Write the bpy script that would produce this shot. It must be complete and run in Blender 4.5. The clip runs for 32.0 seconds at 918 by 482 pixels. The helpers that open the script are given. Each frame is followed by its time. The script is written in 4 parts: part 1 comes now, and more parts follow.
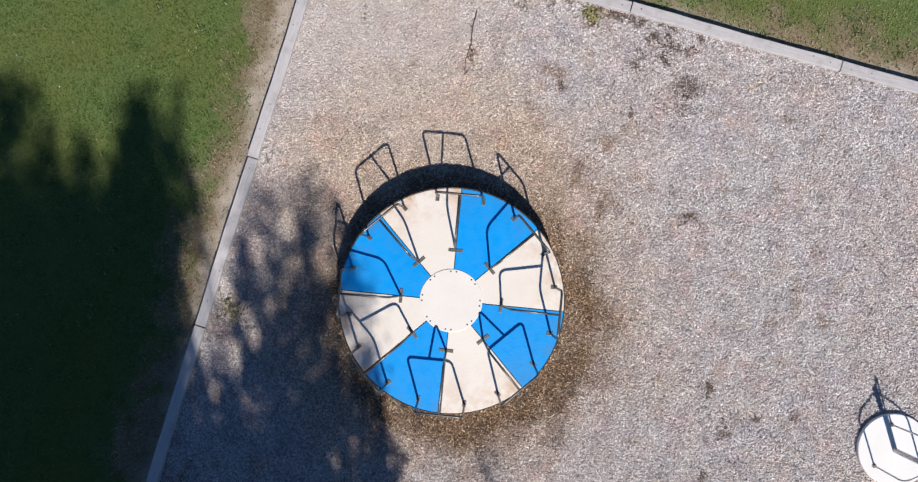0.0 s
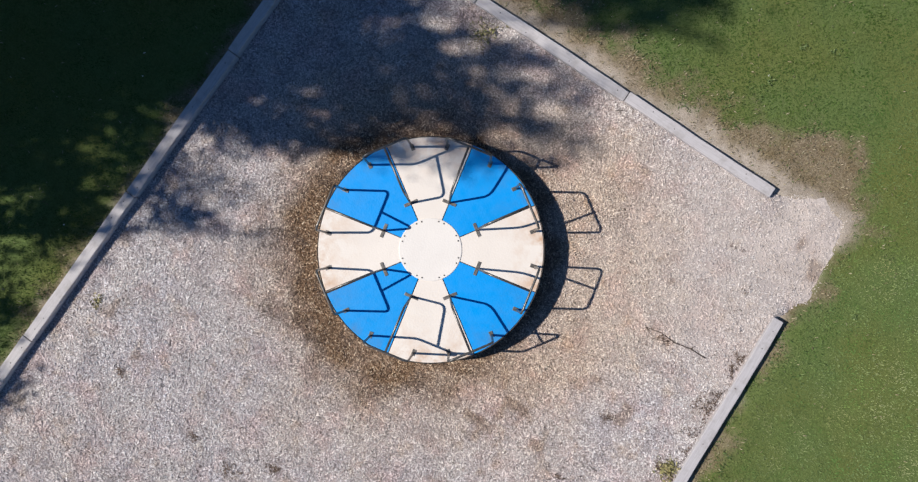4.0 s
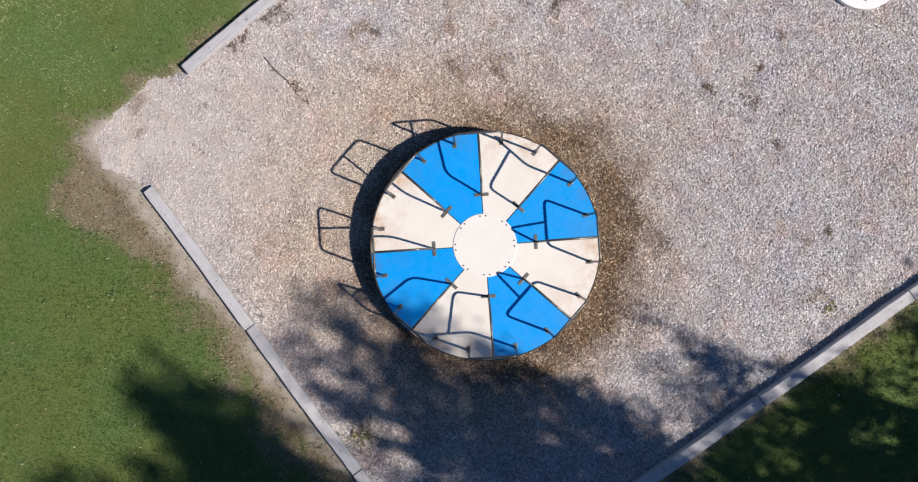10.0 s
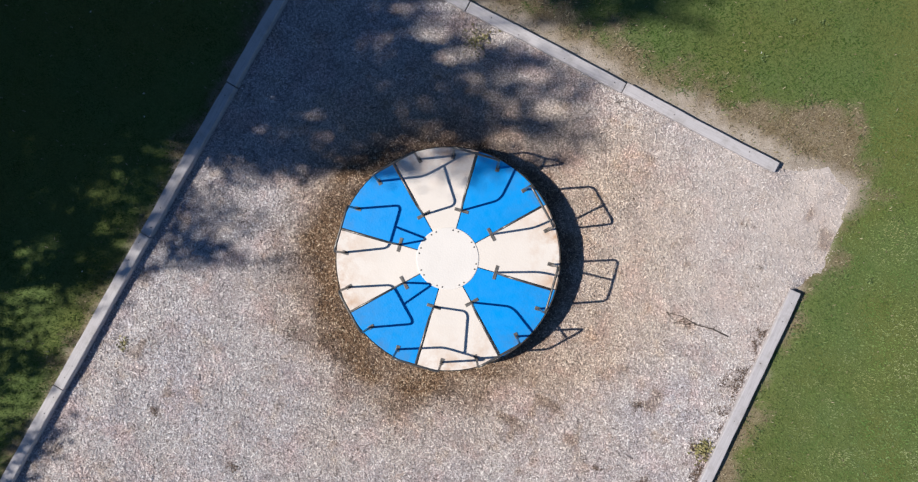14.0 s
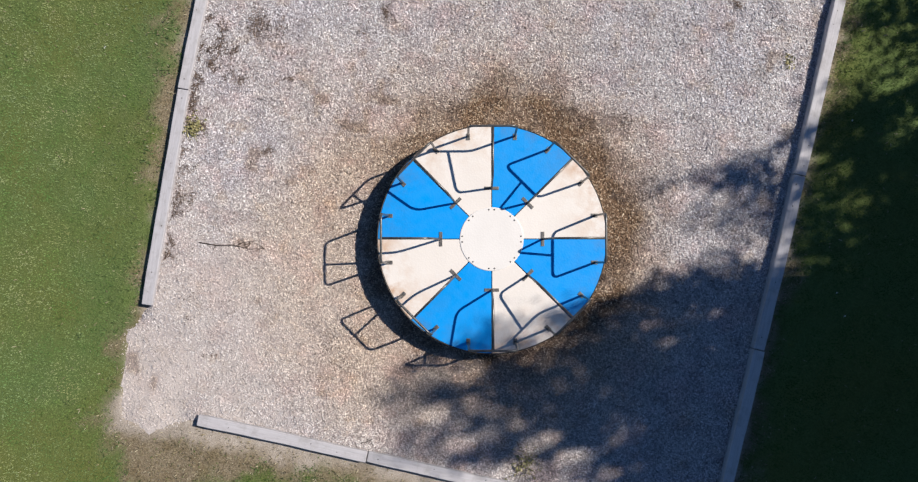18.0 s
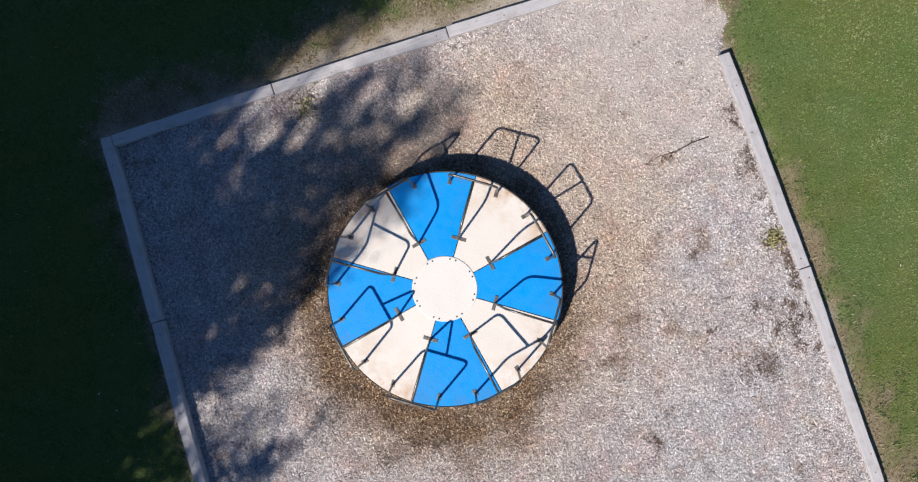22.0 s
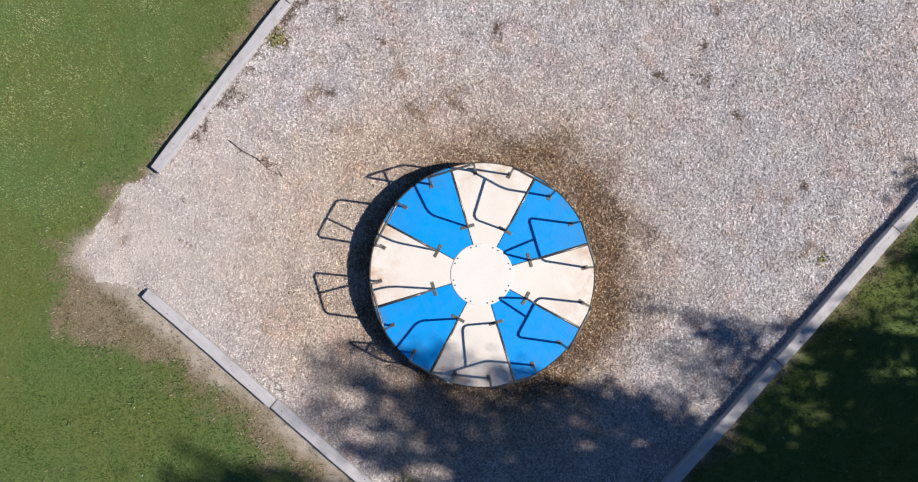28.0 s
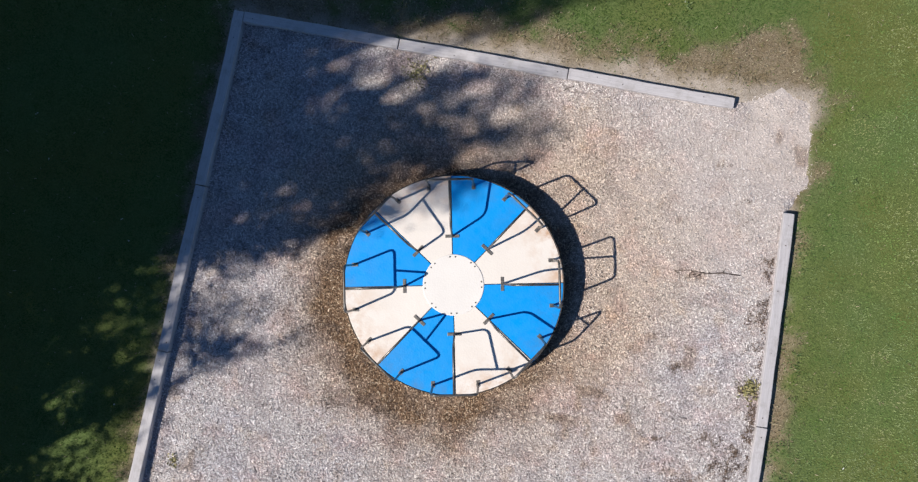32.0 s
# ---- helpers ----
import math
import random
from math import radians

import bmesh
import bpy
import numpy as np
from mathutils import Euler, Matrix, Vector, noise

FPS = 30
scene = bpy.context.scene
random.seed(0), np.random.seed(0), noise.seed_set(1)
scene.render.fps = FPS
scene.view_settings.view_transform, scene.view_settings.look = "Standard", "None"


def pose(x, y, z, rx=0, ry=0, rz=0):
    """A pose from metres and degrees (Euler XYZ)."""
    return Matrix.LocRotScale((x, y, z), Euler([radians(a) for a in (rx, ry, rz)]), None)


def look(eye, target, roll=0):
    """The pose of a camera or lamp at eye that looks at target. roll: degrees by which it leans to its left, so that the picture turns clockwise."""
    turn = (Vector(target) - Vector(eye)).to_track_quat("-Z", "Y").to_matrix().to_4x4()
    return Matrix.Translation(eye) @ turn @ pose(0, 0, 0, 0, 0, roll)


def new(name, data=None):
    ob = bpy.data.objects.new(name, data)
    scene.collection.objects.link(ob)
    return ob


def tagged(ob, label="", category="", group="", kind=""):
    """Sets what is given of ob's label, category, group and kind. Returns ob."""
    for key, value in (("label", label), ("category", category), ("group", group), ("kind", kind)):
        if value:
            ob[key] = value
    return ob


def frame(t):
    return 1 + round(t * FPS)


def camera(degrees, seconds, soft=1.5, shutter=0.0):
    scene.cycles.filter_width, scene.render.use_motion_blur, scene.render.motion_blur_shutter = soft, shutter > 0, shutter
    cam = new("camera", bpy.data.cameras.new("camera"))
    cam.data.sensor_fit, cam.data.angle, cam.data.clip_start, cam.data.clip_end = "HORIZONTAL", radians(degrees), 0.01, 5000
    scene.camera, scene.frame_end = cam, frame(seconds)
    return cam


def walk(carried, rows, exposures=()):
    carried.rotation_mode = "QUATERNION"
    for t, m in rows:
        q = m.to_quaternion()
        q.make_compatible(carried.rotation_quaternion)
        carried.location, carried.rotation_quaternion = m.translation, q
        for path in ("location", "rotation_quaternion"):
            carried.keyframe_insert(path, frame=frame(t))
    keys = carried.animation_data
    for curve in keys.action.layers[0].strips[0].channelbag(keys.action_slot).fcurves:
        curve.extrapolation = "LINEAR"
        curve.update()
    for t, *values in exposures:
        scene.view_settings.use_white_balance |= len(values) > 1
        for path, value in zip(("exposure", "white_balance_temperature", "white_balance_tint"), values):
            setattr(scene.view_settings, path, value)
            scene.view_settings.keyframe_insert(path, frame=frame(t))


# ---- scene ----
cam = camera(68.0, 32.0, soft=1.25)

PATH = [
    (0.0, pose(-0.736, 0.138, 9.371, 0.80, 1.55, 107.27)),
    (0.5, pose(-0.680, 0.066, 9.344, 0.83, 1.42, 118.59)),
    (1.0, pose(-0.647, -0.022, 9.299, 0.85, 1.29, 130.47)),
    (1.5, pose(-0.639, -0.092, 9.246, 0.85, 1.23, 142.81)),
    (2.0, pose(-0.683, -0.141, 9.225, 0.87, 1.24, 156.52)),
    (2.5, pose(-0.732, -0.162, 9.228, 0.87, 1.24, 171.26)),
    (3.0, pose(-0.736, -0.202, 9.246, 0.92, 1.25, 185.29)),
    (3.5, pose(-0.662, -0.243, 9.288, 1.02, 1.28, 199.32)),
    (4.0, pose(-0.517, -0.272, 9.327, 1.12, 1.30, 213.91)),
    (4.5, pose(-0.311, -0.277, 9.339, 1.15, 1.30, 229.61)),
    (5.0, pose(-0.058, -0.285, 9.307, 1.07, 1.24, 245.99)),
    (5.5, pose(0.155, -0.252, 9.264, 1.00, 1.19, 262.51)),
    (6.0, pose(0.228, -0.281, 9.276, 0.92, 1.12, 278.09)),
    (6.5, pose(0.100, -0.266, 9.243, 0.83, 1.13, 293.89)),
    (7.0, pose(0.039, -0.172, 9.205, 0.83, 1.13, 310.84)),
    (7.5, pose(0.074, -0.172, 9.189, 0.92, 1.04, 328.37)),
    (8.0, pose(0.117, -0.260, 9.204, 1.04, 0.96, 344.52)),
    (8.5, pose(0.139, -0.372, 9.277, 1.14, 0.99, 360.39)),
    (9.0, pose(0.151, -0.387, 9.315, 1.20, 1.08, 376.72)),
    (9.5, pose(0.120, -0.289, 9.300, 1.16, 1.22, 393.67)),
    (10.0, pose(0.006, -0.171, 9.248, 1.06, 1.33, 412.91)),
    (10.5, pose(-0.091, -0.070, 9.183, 0.95, 1.38, 433.35)),
    (11.0, pose(-0.182, -0.032, 9.142, 0.90, 1.40, 453.29)),
    (11.5, pose(-0.292, -0.051, 9.208, 0.90, 1.43, 472.66)),
    (12.0, pose(-0.431, -0.115, 9.258, 0.90, 1.38, 493.13)),
    (12.5, pose(-0.434, -0.145, 9.311, 0.85, 1.30, 513.63)),
    (13.0, pose(-0.399, -0.170, 9.348, 0.80, 1.19, 532.17)),
    (13.5, pose(-0.317, -0.214, 9.389, 0.75, 1.12, 549.31)),
    (14.0, pose(-0.225, -0.254, 9.437, 0.73, 1.05, 567.94)),
    (14.5, pose(-0.235, -0.264, 9.472, 0.67, 1.00, 586.94)),
    (15.0, pose(-0.161, -0.317, 9.460, 0.68, 1.07, 606.63)),
    (15.5, pose(-0.060, -0.393, 9.418, 0.72, 1.25, 627.53)),
    (16.0, pose(0.016, -0.444, 9.371, 0.77, 1.41, 648.85)),
    (16.5, pose(0.011, -0.421, 9.346, 0.80, 1.46, 669.78)),
    (17.0, pose(-0.020, -0.361, 9.352, 0.88, 1.28, 689.67)),
    (17.5, pose(-0.116, -0.269, 9.308, 0.94, 1.16, 710.72)),
    (18.0, pose(-0.219, -0.227, 9.256, 0.98, 1.07, 731.76)),
    (18.5, pose(-0.285, -0.246, 9.260, 1.02, 1.04, 752.05)),
    (19.0, pose(-0.305, -0.227, 9.218, 1.06, 1.07, 769.34)),
    (19.5, pose(-0.289, -0.198, 9.133, 1.09, 1.19, 787.17)),
    (20.0, pose(-0.278, -0.188, 9.073, 1.06, 1.29, 807.88)),
    (20.5, pose(-0.315, -0.226, 9.048, 1.00, 1.36, 827.27)),
    (21.0, pose(-0.385, -0.246, 9.024, 0.95, 1.39, 845.30)),
    (21.5, pose(-0.468, -0.301, 9.041, 0.87, 1.39, 865.57)),
    (22.0, pose(-0.517, -0.350, 9.023, 0.79, 1.35, 882.44)),
    (22.5, pose(-0.572, -0.407, 9.027, 0.74, 1.31, 902.60)),
    (23.0, pose(-0.601, -0.477, 9.047, 0.73, 1.26, 923.75)),
    (23.5, pose(-0.573, -0.564, 9.052, 0.79, 1.21, 943.96)),
    (24.0, pose(-0.427, -0.605, 9.068, 0.85, 1.14, 964.87)),
    (24.5, pose(-0.218, -0.597, 9.107, 0.90, 1.06, 987.24)),
    (25.0, pose(0.062, -0.476, 9.150, 0.93, 1.01, 1009.18)),
    (25.5, pose(0.127, -0.336, 9.174, 0.90, 1.04, 1026.73)),
    (26.0, pose(0.196, -0.205, 9.215, 0.99, 0.99, 1045.62)),
    (26.5, pose(0.114, -0.086, 9.295, 1.18, 0.89, 1063.52)),
    (27.0, pose(-0.036, 0.002, 9.375, 1.37, 0.80, 1081.50)),
    (27.5, pose(-0.173, 0.040, 9.417, 1.45, 0.77, 1100.61)),
    (28.0, pose(-0.276, 0.057, 9.440, 1.42, 0.82, 1120.14)),
    (28.5, pose(-0.375, 0.054, 9.487, 1.40, 0.90, 1140.69)),
    (29.0, pose(-0.480, -0.028, 9.545, 1.41, 0.97, 1161.52)),
    (29.5, pose(-0.522, -0.107, 9.625, 1.42, 0.99, 1181.68)),
    (30.0, pose(-0.532, -0.164, 9.649, 1.42, 1.05, 1202.11)),
    (30.5, pose(-0.522, -0.246, 9.654, 1.40, 1.18, 1220.70)),
    (31.0, pose(-0.472, -0.312, 9.647, 1.43, 1.32, 1238.73)),
    (31.5, pose(-0.388, -0.294, 9.701, 1.50, 1.42, 1254.11)),
    (32.0, pose(-0.248, -0.390, 9.621, 1.61, 1.47, 1270.53)),
]
walk(cam, PATH, [(0.0, 0.47, 5900, 9), (5.0, 0.46, 5900, 9), (6.5, 0.38, 5900, 9), (9.0, 0.50, 5900, 9), (17.0, 0.50, 5900, 9), (20.0, 0.54, 5900, 9), (32.0, 0.55, 5900, 9)])

# ---- daylight: one sun and a clear sky ----
SUN_AZ, SUN_EL = 32.5, 46.0          # degrees; azimuth counter-clockwise from +x
SUN_DIR = Vector((math.cos(radians(SUN_AZ)) * math.cos(radians(SUN_EL)),
                  math.sin(radians(SUN_AZ)) * math.cos(radians(SUN_EL)),
                  math.sin(radians(SUN_EL))))
world = bpy.data.worlds.new("sky")
scene.world = world
world.use_nodes = True
sky = world.node_tree.nodes.new("ShaderNodeTexSky")
sky.sky_type, sky.sun_disc = "NISHITA", False
sky.sun_elevation = radians(SUN_EL)
sky.sun_rotation = radians(90.0 - SUN_AZ)
sky.air_density, sky.dust_density, sky.ozone_density = 1.0, 0.0, 7.0
back = world.node_tree.nodes["Background"]
world.node_tree.links.new(sky.outputs[0], back.inputs[0])
back.inputs[1].default_value = 0.049
sun = new("sun", bpy.data.lights.new("sun", "SUN"))
sun.data.energy, sun.data.angle, sun.data.color = 4.1, radians(0.6), (1.0, 0.895, 0.765)
sun.matrix_world = look(SUN_DIR * 40, (0, 0, 0))


# ---- materials ----
class Mat:
    """A small node-graph writer."""
    def __init__(self, name, rough=0.7, metal=0.0, spec=0.5):
        self.m = bpy.data.materials.new(name)
        self.m.use_nodes = True
        self.t = self.m.node_tree
        self.b = self.t.nodes["Principled BSDF"]
        self.b.inputs["Roughness"].default_value = rough
        self.b.inputs["Metallic"].default_value = metal
        self.b.inputs["Specular IOR Level"].default_value = spec
        self.co = self.t.nodes.new("ShaderNodeTexCoord").outputs["Object"]

    def node(self, kind, **sets):
        n = self.t.nodes.new(kind)
        for key, value in sets.items():
            n.inputs[key.replace("_", " ")].default_value = value
        return n

    def link(self, a, b):
        self.t.links.new(a, b)

    def noise(self, scale, detail=3.0, rough=0.55, co=None, out="Fac"):
        n = self.node("ShaderNodeTexNoise", Scale=scale, Detail=detail, Roughness=rough)
        self.link(co or self.co, n.inputs["Vector"])
        return n.outputs[out]

    def ramp(self, fac, stops, ease="LINEAR"):
        n = self.t.nodes.new("ShaderNodeValToRGB")
        n.color_ramp.interpolation = ease
        while len(n.color_ramp.elements) < len(stops):
            n.color_ramp.elements.new(0.5)
        for e, (at, c) in zip(n.color_ramp.elements, stops):
            e.position = at
            e.color = (*c, 1) if len(c) == 3 else (c[0], c[0], c[0], 1)
        self.link(fac, n.inputs[0])
        return n.outputs[0]

    def mix(self, fac, a, b, blend="MIX"):
        n = self.t.nodes.new("ShaderNodeMix")
        n.data_type, n.blend_type = "RGBA", blend
        for sock, value in ((n.inputs[0], fac), (n.inputs[6], a), (n.inputs[7], b)):
            if isinstance(value, (int, float)):
                sock.default_value = value
            elif isinstance(value, tuple):
                sock.default_value = (*value, 1)
            else:
                self.link(value, sock)
        return n.outputs[2]

    def math(self, op, a, b=None, c=None):
        n = self.t.nodes.new("ShaderNodeMath")
        n.operation = op
        for sock, value in zip(n.inputs, (a, b, c)):
            if value is None:
                continue
            if isinstance(value, (int, float)):
                sock.default_value = value
            else:
                self.link(value, sock)
        return n.outputs[0]

    def color(self, out):
        if isinstance(out, tuple):
            self.b.inputs["Base Color"].default_value = (*out, 1)
        else:
            self.link(out, self.b.inputs["Base Color"])
        return self

    def rough(self, out):
        self.link(out, self.b.inputs["Roughness"])
        return self

    def bump(self, height, strength=0.3, dist=0.01):
        n = self.node("ShaderNodeBump", Strength=strength, Distance=dist)
        self.link(height, n.inputs["Height"])
        self.link(n.outputs[0], self.b.inputs["Normal"])
        return self

    def shifted(self, by):
        n = self.t.nodes.new("ShaderNodeVectorMath")
        n.operation = "ADD"
        n.inputs[1].default_value = (by, by * 0.7, 0)
        self.link(self.co, n.inputs[0])
        return n.outputs[0]

    def island(self):
        return self.t.nodes.new("ShaderNodeNewGeometry").outputs["Random Per Island"]

    def object_random(self):
        return self.t.nodes.new("ShaderNodeObjectInfo").outputs["Random"]

    def attr(self, name):
        n = self.t.nodes.new("ShaderNodeAttribute")
        n.attribute_name = name
        return n.outputs["Fac"]


def chip_mat(name, loose):
    """Weathered wood chips; browner and damper where an attribute 'worn' says the feet have dug, or paints shade under
    the deck.
    """
    k = Mat(name, 0.85, spec=0.25)
    worn, tint = k.attr("worn"), k.noise(0.45, 3)
    if loose:
        r = k.island()
        grey = k.ramp(r, [(0.0, (0.12, 0.102, 0.097)), (0.09, (0.33, 0.294, 0.288)), (0.26, (0.57, 0.527, 0.521)), (0.65, (0.745, 0.706, 0.702)), (0.88, (0.87, 0.84, 0.835)), (0.95, (0.91, 0.89, 0.885))])
        brown = k.ramp(r, [(0.0, (0.030, 0.018, 0.011)), (0.28, (0.16, 0.102, 0.062)), (0.62, (0.37, 0.245, 0.150)), (0.88, (0.58, 0.43, 0.290)), (1.0, (0.82, 0.68, 0.50))])
    else:
        f = k.noise(62, 4, 0.7)
        grey = k.ramp(f, [(0.3, (0.14, 0.119, 0.114)), (0.5, (0.40, 0.364, 0.356)), (0.68, (0.65, 0.60, 0.585))])
        brown = k.ramp(f, [(0.3, (0.035, 0.021, 0.013)), (0.5, (0.16, 0.098, 0.058)), (0.75, (0.33, 0.21, 0.13))])
    sand = k.mix(k.ramp(tint, [(0.42, (0.0,)), (0.62, (1.0,))]), grey, (1.0, 0.97, 0.945), "MULTIPLY")
    sand = k.mix(k.attr("warm"), sand, (1.03, 0.925, 0.78), "MULTIPLY")
    sand = k.mix(k.ramp(k.noise(3.4, 4, 0.6), [(0.34, (1.0,)), (0.56, (0.0,))]), sand, (0.80, 0.79, 0.80), "MULTIPLY")
    sand = k.mix(k.ramp(k.noise(1.3, 3, 0.6), [(0.46, (0.0,)), (0.64, (1.0,))]), sand, (0.985, 0.985, 1.02), "MULTIPLY")
    sand = k.mix(k.ramp(k.noise(1.9, 4, 0.65, k.shifted(5.3)), [(0.50, (0.0,)), (0.66, (1.0,))]), sand, (1.03, 0.94, 0.925), "MULTIPLY")
    sand = k.mix(k.ramp(k.noise(2.7, 4, 0.7, k.shifted(9.1)), [(0.54, (0.0,)), (0.70, (1.0,))]), sand, (0.92, 0.85, 0.76), "MULTIPLY")
    pale = k.mix(k.attr("dusty"), sand, k.ramp(k.noise(7, 5, 0.7), [(0.3, (0.50, 0.43, 0.38)), (0.7, (0.66, 0.575, 0.51))]))
    k.color(k.mix(worn, pale, brown))
    k.bump(k.noise(90, 4, 0.7), 0.6, 0.012)
    return k.m


CHIP_BED, CHIPS = chip_mat("chip_bed", False), chip_mat("loose_chips", True)

k = Mat("lawn_soil", 0.95, spec=0.1)
bare, pale = k.attr("bare"), k.attr("pale")
turf = k.ramp(k.noise(38, 5, 0.7), [(0.3, (0.075, 0.113, 0.031)), (0.5, (0.11, 0.152, 0.047)), (0.75, (0.15, 0.192, 0.069))])
turf = k.mix(k.ramp(k.noise(0.55, 3), [(0.4, (0.0,)), (0.65, (1.0,))]), turf, (1.15, 0.95, 0.85), "MULTIPLY")
soil = k.ramp(k.noise(45, 5, 0.7), [(0.3, (0.11, 0.085, 0.053)), (0.52, (0.225, 0.178, 0.115)), (0.75, (0.37, 0.31, 0.215))])
soil = k.mix(k.ramp(k.noise(3.3, 4, 0.65), [(0.45, (0.0,)), (0.65, (1.0,))]), soil, (0.80, 0.77, 0.68), "MULTIPLY")
dust = k.ramp(k.noise(55, 5, 0.7), [(0.3, (0.27, 0.225, 0.185)), (0.7, (0.56, 0.49, 0.415))])
k.color(k.mix(pale, k.mix(bare, turf, soil), dust))
k.bump(k.noise(60, 5, 0.75), 0.7, 0.02)
LAWN = k.m

k = Mat("grass_blades", 0.75, spec=0.12)
c = k.ramp(k.island(), [(0.0, (0.200, 0.236, 0.102)), (0.5, (0.222, 0.258, 0.116)), (1.0, (0.245, 0.280, 0.130))])
c = k.mix(k.ramp(k.noise(0.5, 3), [(0.38, (0.0,)), (0.62, (1.0,))]), c, (1.16, 1.0, 1.0), "MULTIPLY")
c = k.mix(k.ramp(k.noise(2.6, 4, 0.6), [(0.42, (0.0,)), (0.60, (1.0,))]), c, (0.58, 0.78, 0.50), "MULTIPLY")
c = k.mix(k.ramp(k.noise(1.1, 4, 0.7, k.shifted(3.7)), [(0.50, (0.0,)), (0.68, (1.0,))]), c, (0.80, 0.80, 0.62), "MULTIPLY")
c = k.mix(k.ramp(k.noise(0.8, 5, 0.65), [(0.46, (0.0,)), (0.66, (1.0,))]), c, (1.52, 1.28, 1.34), "MULTIPLY")
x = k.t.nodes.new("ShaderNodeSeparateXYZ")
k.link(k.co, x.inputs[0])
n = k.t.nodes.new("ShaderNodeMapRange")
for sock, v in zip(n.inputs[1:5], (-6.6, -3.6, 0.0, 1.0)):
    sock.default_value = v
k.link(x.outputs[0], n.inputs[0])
# yellower turf towards -x; darker green on the tree side, painted to deepen shade
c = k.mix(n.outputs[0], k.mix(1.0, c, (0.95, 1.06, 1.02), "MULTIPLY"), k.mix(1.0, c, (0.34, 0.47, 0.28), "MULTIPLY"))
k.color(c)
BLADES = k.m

k = Mat("tuft_blades", 0.65, spec=0.25)
k.color(k.ramp(k.island(), [(0.0, (0.05, 0.085, 0.02)), (0.6, (0.085, 0.135, 0.035)), (1.0, (0.15, 0.20, 0.065))]))
TUFT = k.m

k = Mat("dead_grass", 0.9, spec=0.1)
k.color(k.ramp(k.island(), [(0.0, (0.13, 0.105, 0.055)), (0.5, (0.24, 0.20, 0.115)), (1.0, (0.38, 0.33, 0.22))]))
DEAD = k.m

k = Mat("weathered_timber", 0.8, spec=0.3)
st = k.t.nodes.new("ShaderNodeMapping")
st.inputs["Scale"].default_value = (1.2, 26, 26)
k.link(k.co, st.inputs["Vector"])
g = k.noise(3.0, 5, 0.65, st.outputs[0])
c = k.ramp(g, [(0.2, (0.39, 0.362, 0.352)), (0.5, (0.51, 0.476, 0.466)), (0.8, (0.58, 0.548, 0.538))])
c = k.mix(k.ramp(k.noise(7, 4, 0.7), [(0.5, (0.0,)), (0.72, (0.55,))]), c, (0.30, 0.27, 0.24))
c = k.mix(k.ramp(k.object_random(), [(0.0, (0.0,)), (1.0, (1.0,))]), c, k.mix(1.0, c, (0.88, 0.89, 0.92), "MULTIPLY"))
k.color(c)
k.bump(g, 0.35, 0.004)
TIMBER = k.m


def paint(name, base, stain, amount):
    """Sun-worn deck paint: a tread pattern in relief, scuffs, rust that creeps in from the rim."""
    k = Mat(name, 0.45, spec=0.4)
    sep = k.t.nodes.new("ShaderNodeVectorMath")
    sep.operation = "LENGTH"
    k.link(k.co, sep.inputs[0])
    r = sep.outputs["Value"]
    blotch = k.noise(4.2, 5, 0.65)
    n = k.t.nodes.new("ShaderNodeMapRange")
    for sock, v in zip(n.inputs[1:5], (0.0, 1.5, 0.0, 1.0)):
        sock.default_value = v
    k.link(r, n.inputs[0])
    rim = k.ramp(n.outputs[0], [(0.62, (0.0,)), (0.9, (0.45,)), (1.0, (1.0,))])
    rust = k.math("MULTIPLY", rim, k.ramp(blotch, [(0.42, (0.0,)), (0.66, (amount,))]))
    c = k.mix(k.ramp(k.noise(2.3, 4), [(0.35, (0.0,)), (0.7, (1.0,))]), base, tuple(v * 0.93 for v in base))
    c = k.mix(k.ramp(k.noise(23, 4, 0.7), [(0.58, (0.0,)), (0.8, (0.35,))]), c, tuple(v * 0.72 for v in base))
    c = k.mix(k.math("MULTIPLY", k.object_random(), 0.55), c, tuple(v * f for v, f in zip(base, (0.97, 0.92, 0.87))))
    k.color(k.mix(rust, c, stain))
    tread = k.t.nodes.new("ShaderNodeTexVoronoi")
    tread.inputs["Scale"].default_value = 42
    k.link(k.co, tread.inputs["Vector"])
    k.bump(tread.outputs["Distance"], 0.25, 0.004)
    k.rough(k.ramp(k.noise(9, 4), [(0.3, (0.36,)), (0.7, (0.6,))]))
    return k.m


BLUE = paint("blue_deck_paint", (0.008, 0.295, 0.79), (0.10, 0.16, 0.25), 0.45)
CREAM = paint("cream_deck_paint", (0.765, 0.708, 0.645), (0.50, 0.29, 0.15), 0.85)
SPIN_WHITE = paint("white_spinner_paint", (0.79, 0.765, 0.745), (0.55, 0.45, 0.36), 0.3)
WHITE = paint("white_deck_paint", (0.76, 0.712, 0.66), (0.55, 0.40, 0.28), 0.4)

